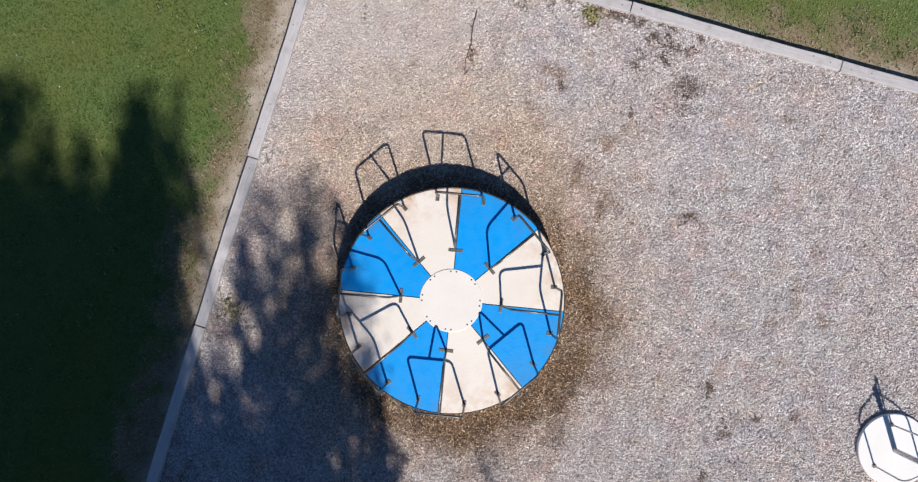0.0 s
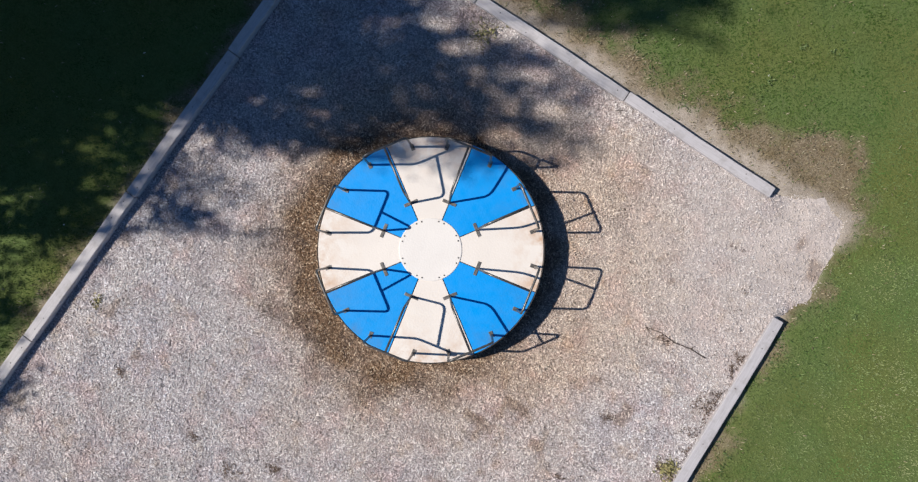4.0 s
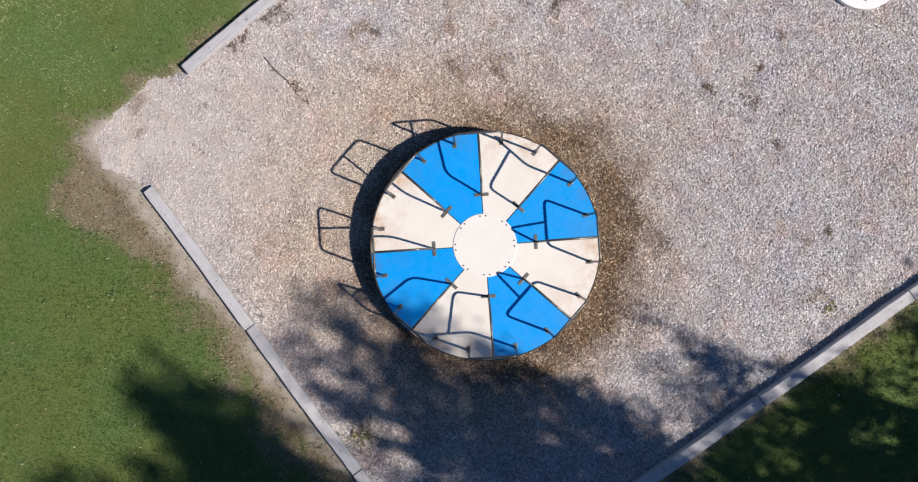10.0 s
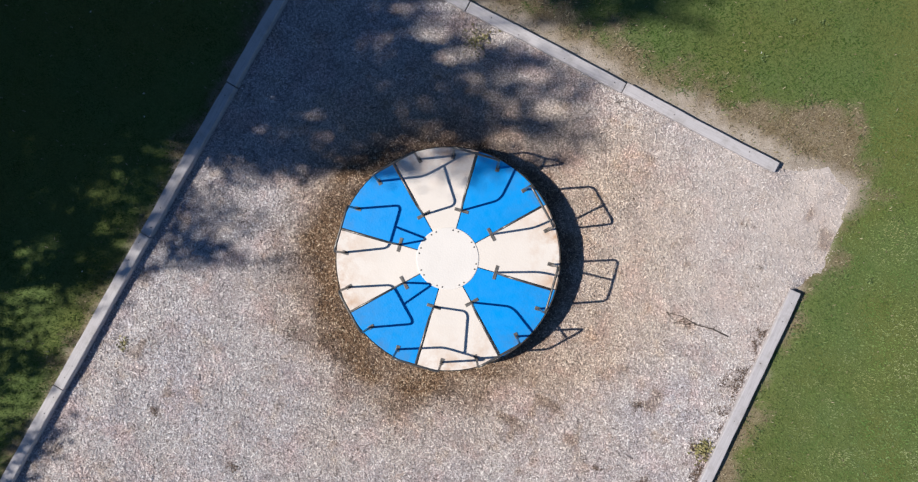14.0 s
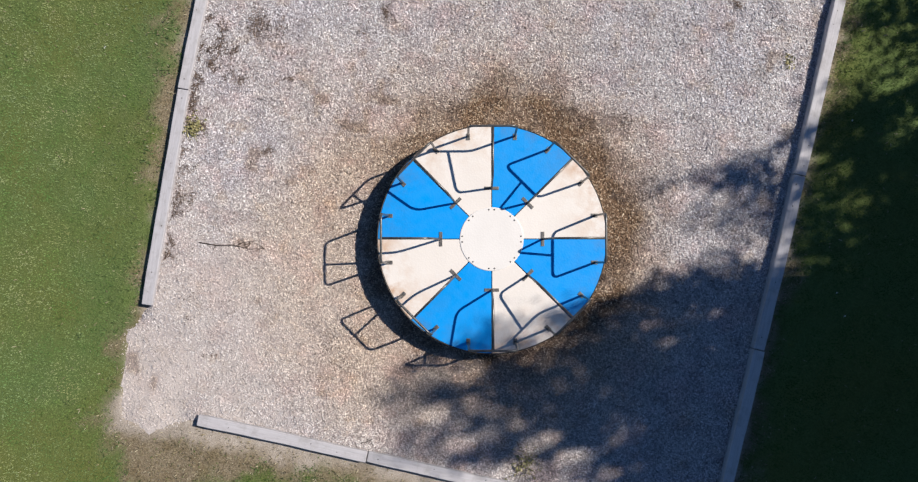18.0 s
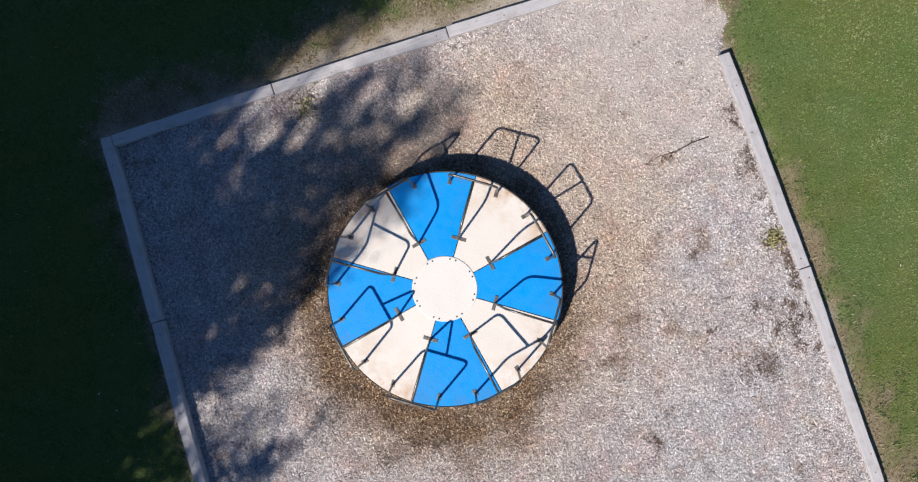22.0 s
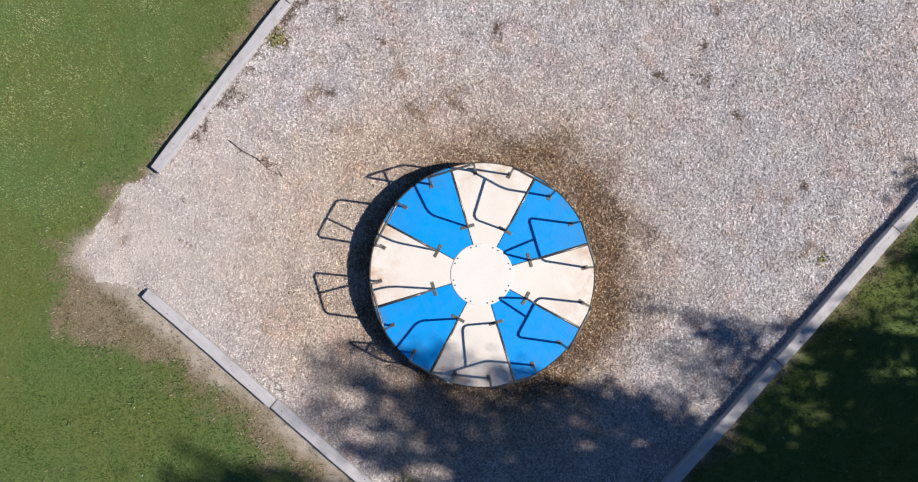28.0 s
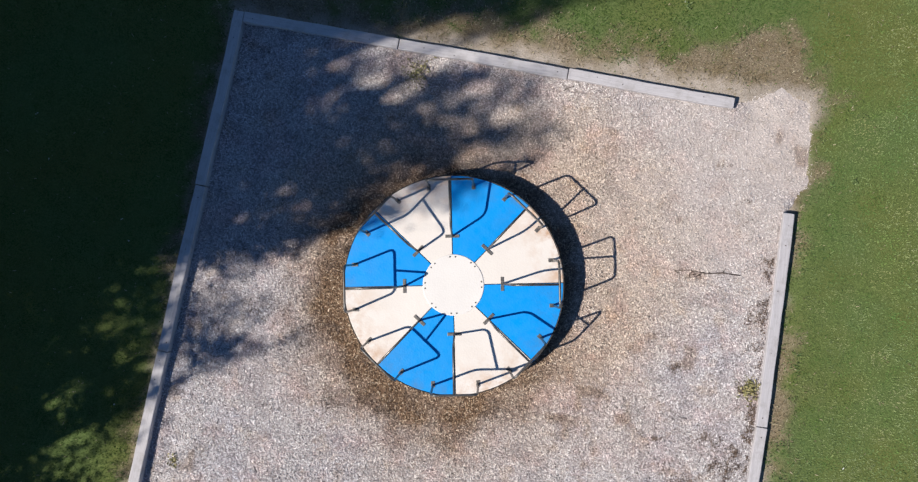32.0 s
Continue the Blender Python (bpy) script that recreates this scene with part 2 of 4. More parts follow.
k = Mat("worn_steel", 0.36, 0.6)
k.color(k.mix(k.ramp(k.noise(14, 5, 0.7), [(0.48, (0.0,)), (0.66, (1.0,))]), (0.13, 0.125, 0.118), (0.065, 0.05, 0.04)))
k.bump(k.noise(60, 3), 0.2, 0.002)
STEEL = k.m
k = Mat("galvanised_plate", 0.5, 0.5)
k.color(k.ramp(k.noise(40, 4), [(0.35, (0.10, 0.092, 0.084)), (0.65, (0.21, 0.195, 0.18))]))
PLATE = k.m
k = Mat("pale_painted_steel", 0.4, 0.1)
k.color(k.mix(k.ramp(k.noise(14, 5, 0.7), [(0.52, (0.0,)), (0.7, (1.0,))]), (0.55, 0.55, 0.56), (0.25, 0.21, 0.18)))
PALE = k.m
k = Mat("dark_frame_steel", 0.6, 0.3)
k.color(k.ramp(k.noise(18, 4), [(0.4, (0.04, 0.038, 0.036)), (0.7, (0.10, 0.07, 0.05))]))
FRAME = k.m
k = Mat("bark", 0.9, spec=0.2)
k.color(k.ramp(k.noise(9, 5, 0.7), [(0.35, (0.06, 0.045, 0.035)), (0.65, (0.17, 0.14, 0.11))]))
k.bump(k.noise(14, 5, 0.7), 0.8, 0.03)
BARK = k.m
k = Mat("leaves", 0.55, spec=0.3)
k.color(k.ramp(k.island(), [(0.0, (0.028, 0.058, 0.012)), (0.6, (0.055, 0.10, 0.02)), (1.0, (0.10, 0.14, 0.035))]))
LEAF = k.m
k = Mat("weed_leaves", 0.6, spec=0.3)
k.color(k.ramp(k.island(), [(0.0, (0.17, 0.17, 0.06)), (0.6, (0.32, 0.28, 0.12)), (1.0, (0.46, 0.40, 0.22))]))
WEED = k.m
k = Mat("rosette_leaves", 0.6, spec=0.25)
k.color(k.ramp(k.island(), [(0.0, (0.085, 0.13, 0.04)), (0.6, (0.14, 0.19, 0.065)), (1.0, (0.24, 0.28, 0.12))]))
ROSETTE = k.m
k = Mat("dry_twig", 0.85, spec=0.2)
k.color(k.ramp(k.noise(30, 3), [(0.3, (0.06, 0.045, 0.035)), (0.7, (0.14, 0.11, 0.09))]))
TWIG = k.m
k = Mat("petals", 0.7)
k.color(k.ramp(k.island(), [(0.0, (0.55, 0.55, 0.50)), (1.0, (0.85, 0.85, 0.80))]))
PETAL = k.m
k = Mat("wet_litter", 0.8, spec=0.3)
k.color(k.ramp(k.island(), [(0.0, (0.035, 0.023, 0.017)), (0.5, (0.11, 0.075, 0.055)), (1.0, (0.28, 0.20, 0.15))]))
LITTER = k.m


# ---- mesh helpers ----
def link_mesh(name, me, material, parent=None, label=""):
    me.materials.append(material)
    ob = new(name, me)
    if parent:
        ob.parent = parent
    return tagged(ob, label)


def part(name, bm, material, parent=None, label="", smooth=False):
    bmesh.ops.recalc_face_normals(bm, faces=bm.faces[:])
    me = bpy.data.meshes.new(name)
    bm.to_mesh(me)
    bm.free()
    if smooth:
        for p in me.polygons:
            p.use_smooth = True
    return link_mesh(name, me, material, parent, label)


def raw_mesh(name, verts, faces, size):
    """A mesh from arrays: verts n x 3, faces m x size."""
    me = bpy.data.meshes.new(name)
    verts, faces = np.asarray(verts, np.float32), np.asarray(faces, np.int32)
    me.vertices.add(len(verts))
    me.vertices.foreach_set("co", verts.ravel())
    me.loops.add(faces.size)
    me.loops.foreach_set("vertex_index", faces.ravel())
    me.polygons.add(len(faces))
    me.polygons.foreach_set("loop_start", np.arange(0, faces.size, size, dtype=np.int32))
    me.update(calc_edges=True)
    return me


def put_attr(me, name, values):
    a = me.attributes.new(name, "FLOAT", "POINT")
    a.data.foreach_set("value", np.asarray(values, np.float32))


def fillet(points, radius, steps=5):
    """Rounds the inner corners of a polyline."""
    pts = [Vector(p) for p in points]
    out = [pts[0]]
    for a, b, c in zip(pts, pts[1:], pts[2:]):
        r = min(radius, (a - b).length * 0.45, (c - b).length * 0.45)
        p, q = b + (a - b).normalized() * r, b + (c - b).normalized() * r
        for i in range(steps + 1):
            t = i / steps
            out.append(p * (1 - t) ** 2 + b * 2 * t * (1 - t) + q * t * t)
    return out + [pts[-1]]


def sweep(bm, points, radius, seg=10):
    """A round tube along points; radius is a number or one for each point."""
    pts = [Vector(p) for p in points]
    rad = radius if isinstance(radius, (list, tuple)) else [radius] * len(pts)
    side, rings = None, []
    for i, p in enumerate(pts):
        d = (pts[min(i + 1, len(pts) - 1)] - pts[max(i - 1, 0)]).normalized()
        if side is None:
            side = d.orthogonal().normalized()
        side = (side - d * side.dot(d)).normalized()
        up = d.cross(side)
        rings.append([bm.verts.new(p + (side * math.cos(2 * math.pi * j / seg) + up * math.sin(2 * math.pi * j / seg)) * rad[i]) for j in range(seg)])
    for a, b in zip(rings, rings[1:]):
        for j in range(seg):
            bm.faces.new((a[j], a[(j + 1) % seg], b[(j + 1) % seg], b[j]))
    bm.faces.new(rings[0][::-1])
    bm.faces.new(rings[-1])
    return bm


def lathe(profile, seg=64, a0=0.0, a1=None):
    """A body turned round z from (radius, height) pairs; closed where the radius is 0."""
    bm = bmesh.new()
    cols = []
    for j in range(seg):
        a = 2 * math.pi * j / seg
        cols.append([bm.verts.new((r * math.cos(a), r * math.sin(a), z)) for r, z in profile])
    n = len(profile)
    for j in range(seg):
        a, b = cols[j], cols[(j + 1) % seg]
        for i in range(n - 1):
            bm.faces.new((a[i], b[i], b[i + 1], a[i + 1]))
    bmesh.ops.remove_doubles(bm, verts=bm.verts[:], dist=1e-5)
    bmesh.ops.holes_fill(bm, edges=[e for e in bm.edges if e.is_boundary], sides=0)
    return bm


def block(size, bevel=0.0, centre=(0, 0, 0), segs=2):
    bm = bmesh.new()
    bmesh.ops.create_cube(bm, size=1)
    for v in bm.verts:
        v.co = Vector([centre[i] + v.co[i] * size[i] for i in range(3)])
    if bevel:
        bmesh.ops.bevel(bm, geom=bm.edges[:], offset=bevel, segments=segs, profile=0.6, affect="EDGES")
    return bm


# ---- the plan: the edge of the play area ----
EDGE = [(3.74, -3.21), (3.81, -0.72), (3.885, 1.69), (3.95, 4.13), (4.02, 6.57), (4.08, 9.0),
        (-4.73, 9.2), (-4.66, 7.10), (-4.58, 4.10), (-4.54, 1.16), (-4.40, -1.83),
        (-4.62, -2.35), (-4.52, -2.95), (-4.44, -3.42), (-4.05, -3.46), (-3.42, -3.20), (-1.04, -3.21), (1.40, -3.21)]


def edge_dist(x, y):
    """Signed distance to the play area's edge, negative inside."""
    x, y = np.asarray(x, float), np.asarray(y, float)
    d = np.full(x.shape, 1e9)
    inside = np.zeros(x.shape, bool)
    for (ax, ay), (bx, by) in zip(EDGE, EDGE[1:] + EDGE[:1]):
        ex, ey = bx - ax, by - ay
        t = np.clip(((x - ax) * ex + (y - ay) * ey) / (ex * ex + ey * ey), 0, 1)
        d = np.minimum(d, np.hypot(x - ax - t * ex, y - ay - t * ey))
        if ay != by:
            inside ^= ((ay > y) != (by > y)) & (x < ex * (y - ay) / ey + ax)
    return np.where(inside, -d, d)


def wob(x, y, s, seed=0.0):
    """Smooth value noise between about -1 and 1, from a few turned sines."""
    out = 0.0
    for i, (a, f) in enumerate(((0.3, 1.0), (1.7, 1.31), (2.9, 1.83), (4.4, 2.57), (5.3, 3.49))):
        u = (x * math.cos(a + seed) + y * math.sin(a + seed)) * f * s
        w = (y * math.cos(a * 1.7 + seed) - x * math.sin(a * 1.7 + seed)) * f * s * 0.83
        out = out + np.sin(u + 2.1 * i + seed * 3) * np.cos(w + 1.3 * i) / (1 + 0.45 * i)
    return out / 1.6


def smooth(a, b, v):
    t = np.clip((v - a) / (b - a), 0, 1)
    return t * t * (3 - 2 * t)


def gate(x, y):
    """1 where the edging is open and the chips spill on to the lawn."""
    return smooth(-3.35, -3.75, x) * smooth(-1.85, -2.15, y)


def bare_mask(x, y):
    """1 on trodden soil round the edging, 0 on full turf."""
    d = edge_dist(x, y)
    wide = 0.50 + 0.18 * wob(x, y, 1.1) + 0.13 * wob(x, y, 4.0, 2.0)
    wide = wide + 0.58 * np.exp(-(((x + 3.7) / 1.0) ** 2 + ((y + 4.0) / 0.7) ** 2)) - 0.42 * smooth(0.5, -0.9, y) * smooth(-4.1, -4.5, x) - 0.30 * smooth(3.7, 4.0, x) + 0.14 * smooth(-3.0, -3.3, y)
    return 1 - smooth(wide - 0.28, wide + 0.26, d + 0.15 * wob(x, y, 5.5, 1.0) + 0.13 * wob(x, y, 13.0, 1.0))


def pale_mask(x, y):
    """Dry dust and scattered chips close outside the edging."""
    d = edge_dist(x, y)
    wide = 0.13 + 0.10 * smooth(-3.0, -3.25, y) + 0.12 * smooth(-2.9, -3.2, y) * smooth(-0.6, -2.2, x) + 0.07 * wob(x, y, 2.3, 1.0) + 0.07 * wob(x, y, 9.0, 0.5)
    return (1 - smooth(wide - 0.12, wide + 0.10, d + 0.16 * gate(x, y))) * np.clip(0.82 + 0.25 * wob(x, y, 17.0, 2.0), 0, 1)


def worn_shade_mask(x, y):
    """The brown ring that feet have dug round the merry-go-round, damp patches, and shade painted under its rim."""
    r = np.hypot(x, y)
    lop = 0.5 + 0.5 * np.cos(np.arctan2(y, x) - 0.85)
    rough = 0.16 * wob(x, y, 2.2) + 0.12 * wob(x, y, 7.0, 2.0)
    ring = (1 - smooth(1.58 + 0.14 * lop, 1.92 + 0.44 * lop, r + rough)) * (0.40 + 0.46 * lop)
    ring = ring + (0.15 + 0.22 * lop) * (1 - smooth(1.8, 2.6 + 0.30 * lop, r + 1.6 * rough))
    ring = ring * (0.9 + 0.22 * wob(x, y, 5.1, 1.0))
    # browned all round beneath the rim, to deepen the deck's shadow
    ring = np.maximum(ring, 0.85 * (1 - smooth(1.60, 1.88, r + 0.7 * rough)))
    spots = 0.5 * smooth(0.72, 1.05, wob(x, y, 1.9, 4.0) * 0.75 + 0.5 * wob(x, y, 8.0, 1.5))
    return np.clip(ring + spots, 0, 1)


def dusty_mask(x, y):
    near = 0.65 * smooth(-2.7, -4.0, x + 0.3 * wob(x, y, 2.4, 1.0)) * smooth(-1.3, -2.6, y)
    trail = 0.40 * smooth(-1.0, -3.4, x + 0.5 * wob(x, y, 1.7, 2.0)) * smooth(0.4, -2.0, y + 0.5 * wob(x, y, 2.1, 4.0))
    return np.maximum(near, trail)


def warm_mask(x, y):
    """Fresher, sandier chips kicked up round the merry-go-round."""
    return 1 - smooth(1.9, 3.7, np.hypot(x + 0.5, y + 0.3) + 0.5 * wob(x, y, 0.9, 2.0))


def chip_level(x, y):
    r = np.hypot(x, y)
    h = 0.004 + 0.010 * wob(x, y, 1.0, 3.0) + 0.005 * wob(x, y, 6.0, 1.0)
    h = h - 0.035 * np.exp(-((r - 1.75) / 0.35) ** 2)
    h = h - 0.070 * smooth(3.2, 3.68, x)
    g = gate(x, y)
    d = edge_dist(x, y) + (0.035 + 0.03 * g) * wob(x, y, 8.0)
    return h - 0.14 * smooth(-0.05, 0.10, d) * (1 - g) - (0.075 * smooth(-0.75, 0.25, d) + 0.06 * smooth(0.12, 0.3, d)) * g


def lawn_level(x, y):
    d = edge_dist(x, y)
    h = -0.058 + 0.006 * wob(x, y, 1.4, 5.0) + 0.012 * (1 - smooth(0.35, 1.3, d)) * (1 - smooth(0.0, 0.35, gate(x, y)))
    h = h - 0.030 * (1 - smooth(0.22, 0.40, d)) * (1 - smooth(0.0, 0.35, gate(x, y)))
    return h - 0.16 * smooth(0.03, -0.12, edge_dist(x, y) + 0.035 * wob(x, y, 8.0))


def sheet(name, xs, ys, level, material, masks, label, category):
    gx, gy = np.meshgrid(xs, ys)
    gz = level(gx, gy)
    nx, ny = len(xs), len(ys)
    i = np.arange(nx * ny).reshape(ny, nx)
    quads = np.stack([i[:-1, :-1], i[:-1, 1:], i[1:, 1:], i[1:, :-1]], -1).reshape(-1, 4)
    me = raw_mesh(name, np.stack([gx, gy, gz], -1).reshape(-1, 3), quads, 4)
    for key, f in masks.items():
        put_attr(me, key, f(gx, gy).ravel())
    me.polygons.foreach_set("use_smooth", np.ones(len(me.polygons), bool))
    return tagged(link_mesh(name, me, material), label, category, "", "structure")


far = [-900.0, -300.0, -100.0, -40.0, -18.0]
fine = list(np.arange(-10.0, 10.01, 0.06))
sheet("ground", np.array(far + fine + [-v for v in far[::-1]]), np.array(far + fine + [-v for v in far[::-1]]), lawn_level, LAWN,
      {"bare": bare_mask, "pale": pale_mask}, "mown green lawn with bare brown soil along the timber edging", "lawn")
sheet("chip_ground", np.arange(-5.1, 4.7, 0.05), np.arange(-3.9, 9.6, 0.05), chip_level, CHIP_BED,
      {"worn": worn_shade_mask, "dusty": dusty_mask, "warm": warm_mask}, "bed of weathered grey-brown wood chips inside the edging", "wood chips")


# ---- timber edging: each sleeper is a piece ----
def sleeper(n, seed):
    """A sawn sleeper along x: worn arrises, a slight bow and checked ends."""
    bm = block((n - 0.012, 0.150, 0.22), 0.010, segs=2)
    cuts = [e for e in bm.edges if abs(e.verts[0].co.x - e.verts[1].co.x) > n * 0.8]
    bmesh.ops.subdivide_edges(bm, edges=cuts, cuts=14, use_grid_fill=True)
    for v in bm.verts:
        x, y, z = v.co
        v.co.y += 0.005 * math.sin(x * 2.1 + seed) + 0.0022 * math.sin(x * 9.0 + seed * 3 + (2 if y > 0 else 0))
        if z > 0:
            v.co.z += 0.0035 * math.sin(x * 3.1 + seed * 2) - 0.004 * math.exp(-((abs(x) - n / 2) / 0.05) ** 2)
    return bm


def run(points, label):
    edging = tagged(new("kerb"), label, "kerb", "", "structure")
    for i, (a, b) in enumerate(zip(points, points[1:])):
        a, b = Vector(a), Vector(b)
        n = (b - a).length
        rng = random.Random(i * 7 + int(n * 100))
        t = part("timber", sleeper(n, i * 1.7 + n), TIMBER, edging)
        t.matrix_basis = Matrix.Translation(((a.x + b.x) / 2, (a.y + b.y) / 2, -0.045 + rng.uniform(-0.004, 0.004))) @ Matrix.Rotation(math.atan2(b.y - a.y, b.x - a.x) + rng.uniform(-0.002, 0.002), 4, "Z") @ Matrix.Rotation(rng.uniform(-0.01, 0.01), 4, "X")
        # spike heads: a pair near each end and a few along the middle
        for x in (-n / 2 + 0.16, -n / 2 + 0.42, -n * 0.12, n * 0.16, n / 2 - 0.40, n / 2 - 0.14):
            if rng.random() < 0.4:
                continue
            k = part("spike_head", lathe([(0, 0), (0.008, 0), (0.008, 0.003), (0.005, 0.006), (0, 0.006)], 8), FRAME, t)
            k.location = (x + rng.uniform(-0.04, 0.04), rng.uniform(-0.03, 0.03), 0.1085)
    return edging


run([(-3.40, -3.205), (-1.04, -3.21), (1.40, -3.21), (3.665, -3.21)], "grey weathered timber edging, partly in tree shade")
run([(3.738, -3.285), (3.81, -0.72), (3.885, 1.69), (3.95, 4.13), (4.02, 6.57), (4.08, 9.0)], "grey weathered timber edging beside the shaded lawn")
run([(-4.405, -1.83), (-4.54, 1.16), (-4.58, 4.10), (-4.66, 7.10), (-4.72, 9.1)], "pale sunlit timber edging beside the open lawn")
run([(4.00, 9.10), (1.2, 9.13), (-1.8, 9.16), (-4.64, 9.19)], "grey timber edging that closes the play area")


# ---- the merry-go-round ----
DECK, RIM, TURN = 0.36, 1.502, 11.8


def sector(r0, r1, a0, a1, z0, z1, gap):
    """A deck panel: a ring sector with straight sides kept half a gap off the seams and a chamfered top."""
    bm = bmesh.new()
    loops = []
    for z, inset in ((z0, 0.0), (z1 - 0.004, 0.0), (z1, 0.004)):
        ri, ro, g = r0 + inset, r1 - inset, gap / 2 + inset
        ring = []
        for r, rev in ((ri, False), (ro, True)):
            lo, hi = a0 + g / r, a1 - g / r
            arc = [(r * math.cos(lo + (hi - lo) * j / 10), r * math.sin(lo + (hi - lo) * j / 10)) for j in range(11)]
            ring += arc[::-1] if rev else arc
        loops.append([bm.verts.new((x, y, z)) for x, y in ring])
    n = len(loops[0])
    for a, b in zip(loops, loops[1:]):
        for j in range(n):
            bm.faces.new((a[j], a[(j + 1) % n], b[(j + 1) % n], b[j]))
    for ring, flip in ((loops[0], True), (loops[-1], False)):
        for j in range(10):
            q = (ring[j], ring[j + 1], ring[n - 2 - j], ring[n - 1 - j])
            bm.faces.new(q[::-1] if flip else q)
    return bm


def merry_go_round():
    thing = tagged(new("merry_go_round"), "round steel merry-go-round with blue and cream painted deck panels", "merry-go-round")
    for i in range(8):
        a0 = radians(45 * i)
        part("deck_panel", sector(0.30, RIM - 0.012, a0, a0 + radians(45), DECK - 0.010, DECK, 0.010), CREAM if i % 2 == 0 else BLUE, thing,
             "cream deck panel with rusty stains" if i % 2 == 0 else "bright blue deck panel")
    part("hub_plate", lathe([(0, DECK + 0.002), (0, DECK + 0.009), (0.410, DECK + 0.009), (0.416, DECK + 0.006), (0.416, DECK + 0.002)], 64), WHITE, thing, "round white hub plate")
    bolt = lathe([(0, 0), (0.011, 0), (0.011, 0.005), (0.006, 0.009), (0, 0.009)], 8)
    first = part("bolt", bolt, PLATE, thing)
    for i in range(16):
        a = radians(45 * (i // 2) + (5.5 if i % 2 else -5.5))
        b = first if i == 0 else new("bolt", first.data)
        b.parent = thing
        b.location = (0.385 * math.cos(a), 0.385 * math.sin(a), DECK + 0.008)
    part("rim_band", lathe([(RIM - 0.010, DECK - 0.055), (RIM, DECK - 0.055), (RIM, DECK + 0.002), (RIM - 0.003, DECK + 0.004), (RIM - 0.008, DECK + 0.002), (RIM - 0.010, DECK - 0.055)], 96), FRAME, thing, "worn steel band round the deck")
    for i in range(8):
        b = part("beam", block((RIM - 0.16, 0.045, 0.045), 0.004, ((RIM + 0.10) / 2, 0, DECK - 0.036)), FRAME, thing)
        b.rotation_euler.z = radians(45 * i)
    part("bearing_housing", lathe([(0, DECK - 0.16), (0.13, DECK - 0.16), (0.13, DECK - 0.02), (0.17, DECK - 0.015), (0.17, DECK - 0.012), (0, DECK - 0.012)], 32), FRAME, thing)
    part("centre_post", lathe([(0, -0.25), (0.085, -0.25), (0.085, DECK - 0.15), (0, DECK - 0.15)], 24), FRAME, thing)
    # one rail: an upright hoop near the rim, and a tube from its middle down to a foot near the hub
    top, hr, half, foot = DECK + 0.635, 1.348, 0.300, 0.665
    bm = bmesh.new()
    sweep(bm, fillet([(hr, -half - 0.006, DECK), (hr + 0.018, -half + 0.004, top), (hr + 0.018, half - 0.004, top), (hr, half + 0.006, DECK)], 0.085, 6), 0.0155, 10)
    sweep(bm, fillet([(hr + 0.008, 0, top - 0.003), (foot + 0.11, 0, DECK + 0.51), (foot, 0, DECK)], 0.10, 6), 0.0148, 10)
    plate = block((0.042, 0.19, 0.008), 0.002, (0, 0, 0.004))
    small = block((0.085, 0.050, 0.008), 0.002, (-0.010, 0, 0.004))
    rail_mesh, plate_mesh, small_mesh = None, None, None
    for i in range(8):
        if i == 0:
            rail = part("handrail", bm, STEEL, thing, "bent grey steel tube handrail", True)
            p = part("foot_plate", plate, PLATE, rail)
            s = [part("foot_plate", small, PLATE, rail)]
            s.append(new("foot_plate", s[0].data))
            rail_mesh, plate_mesh, small_mesh = rail.data, p.data, s[0].data
        else:
            rail = new("handrail", rail_mesh)
            rail.parent = thing
            tagged(rail, "bent grey steel tube handrail")
            p, s = new("foot_plate", plate_mesh), [new("foot_plate", small_mesh), new("foot_plate", small_mesh)]
        rail.rotation_euler.z = radians(45 * i)
        for ob, (x, y) in zip([p] + s, ((foot, 0), (hr, -half - 0.006), (hr, half + 0.006))):
            ob.parent = rail
            ob.location = (x, y, DECK + 0.001)
    thing.rotation_euler.z = radians(TURN)
    return thing


merry_go_round()


# ---- the small white spinner ----
def spinner(x, y):
    thing = tagged(new("spinner"), "small white standing spinner with a centre pole and three handles", "spinner")
    z, r = 0.065, 0.485
    part("deck", lathe([(0, z - 0.012), (r - 0.004, z - 0.012), (r - 0.004, z - 0.05), (r, z - 0.05), (r, z - 0.006), (r - 0.006, z), (0, z)], 64), SPIN_WHITE, thing, "round white steel deck")
    part("centre_pole", sweep(bmesh.new(), [(0, 0, z), (0, 0, 0.87)], 0.034, 16), PALE, thing, "", True)
    part("pole_cap", lathe([(0, 0.87), (0.036, 0.87), (0.036, 0.878), (0.025, 0.892), (0, 0.896)], 16), PALE, thing)
    part("pivot", lathe([(0, -0.2), (0.11, -0.2), (0.11, z - 0.02), (0, z - 0.02)], 24), FRAME, thing)
    for a in (-36, 84, 204):
        bm = sweep(bmesh.new(), fillet([(0.345, 0, z), (0.352, 0, 0.735), (0.0, 0, 0.845)], 0.13, 6), 0.0115, 8)
        h = part("handle", bm, PALE, thing, "thin bent steel handle", True)
        h.rotation_euler.z = radians(a)
        f = part("foot_plate", lathe([(0, 0), (0.03, 0), (0.03, 0.006), (0, 0.006)], 12), PLATE, h)
        f.location = (0.345, 0, z)
    thing.location = (x, y, 0.0)
    return thing


spinner(0.16, 6.27)


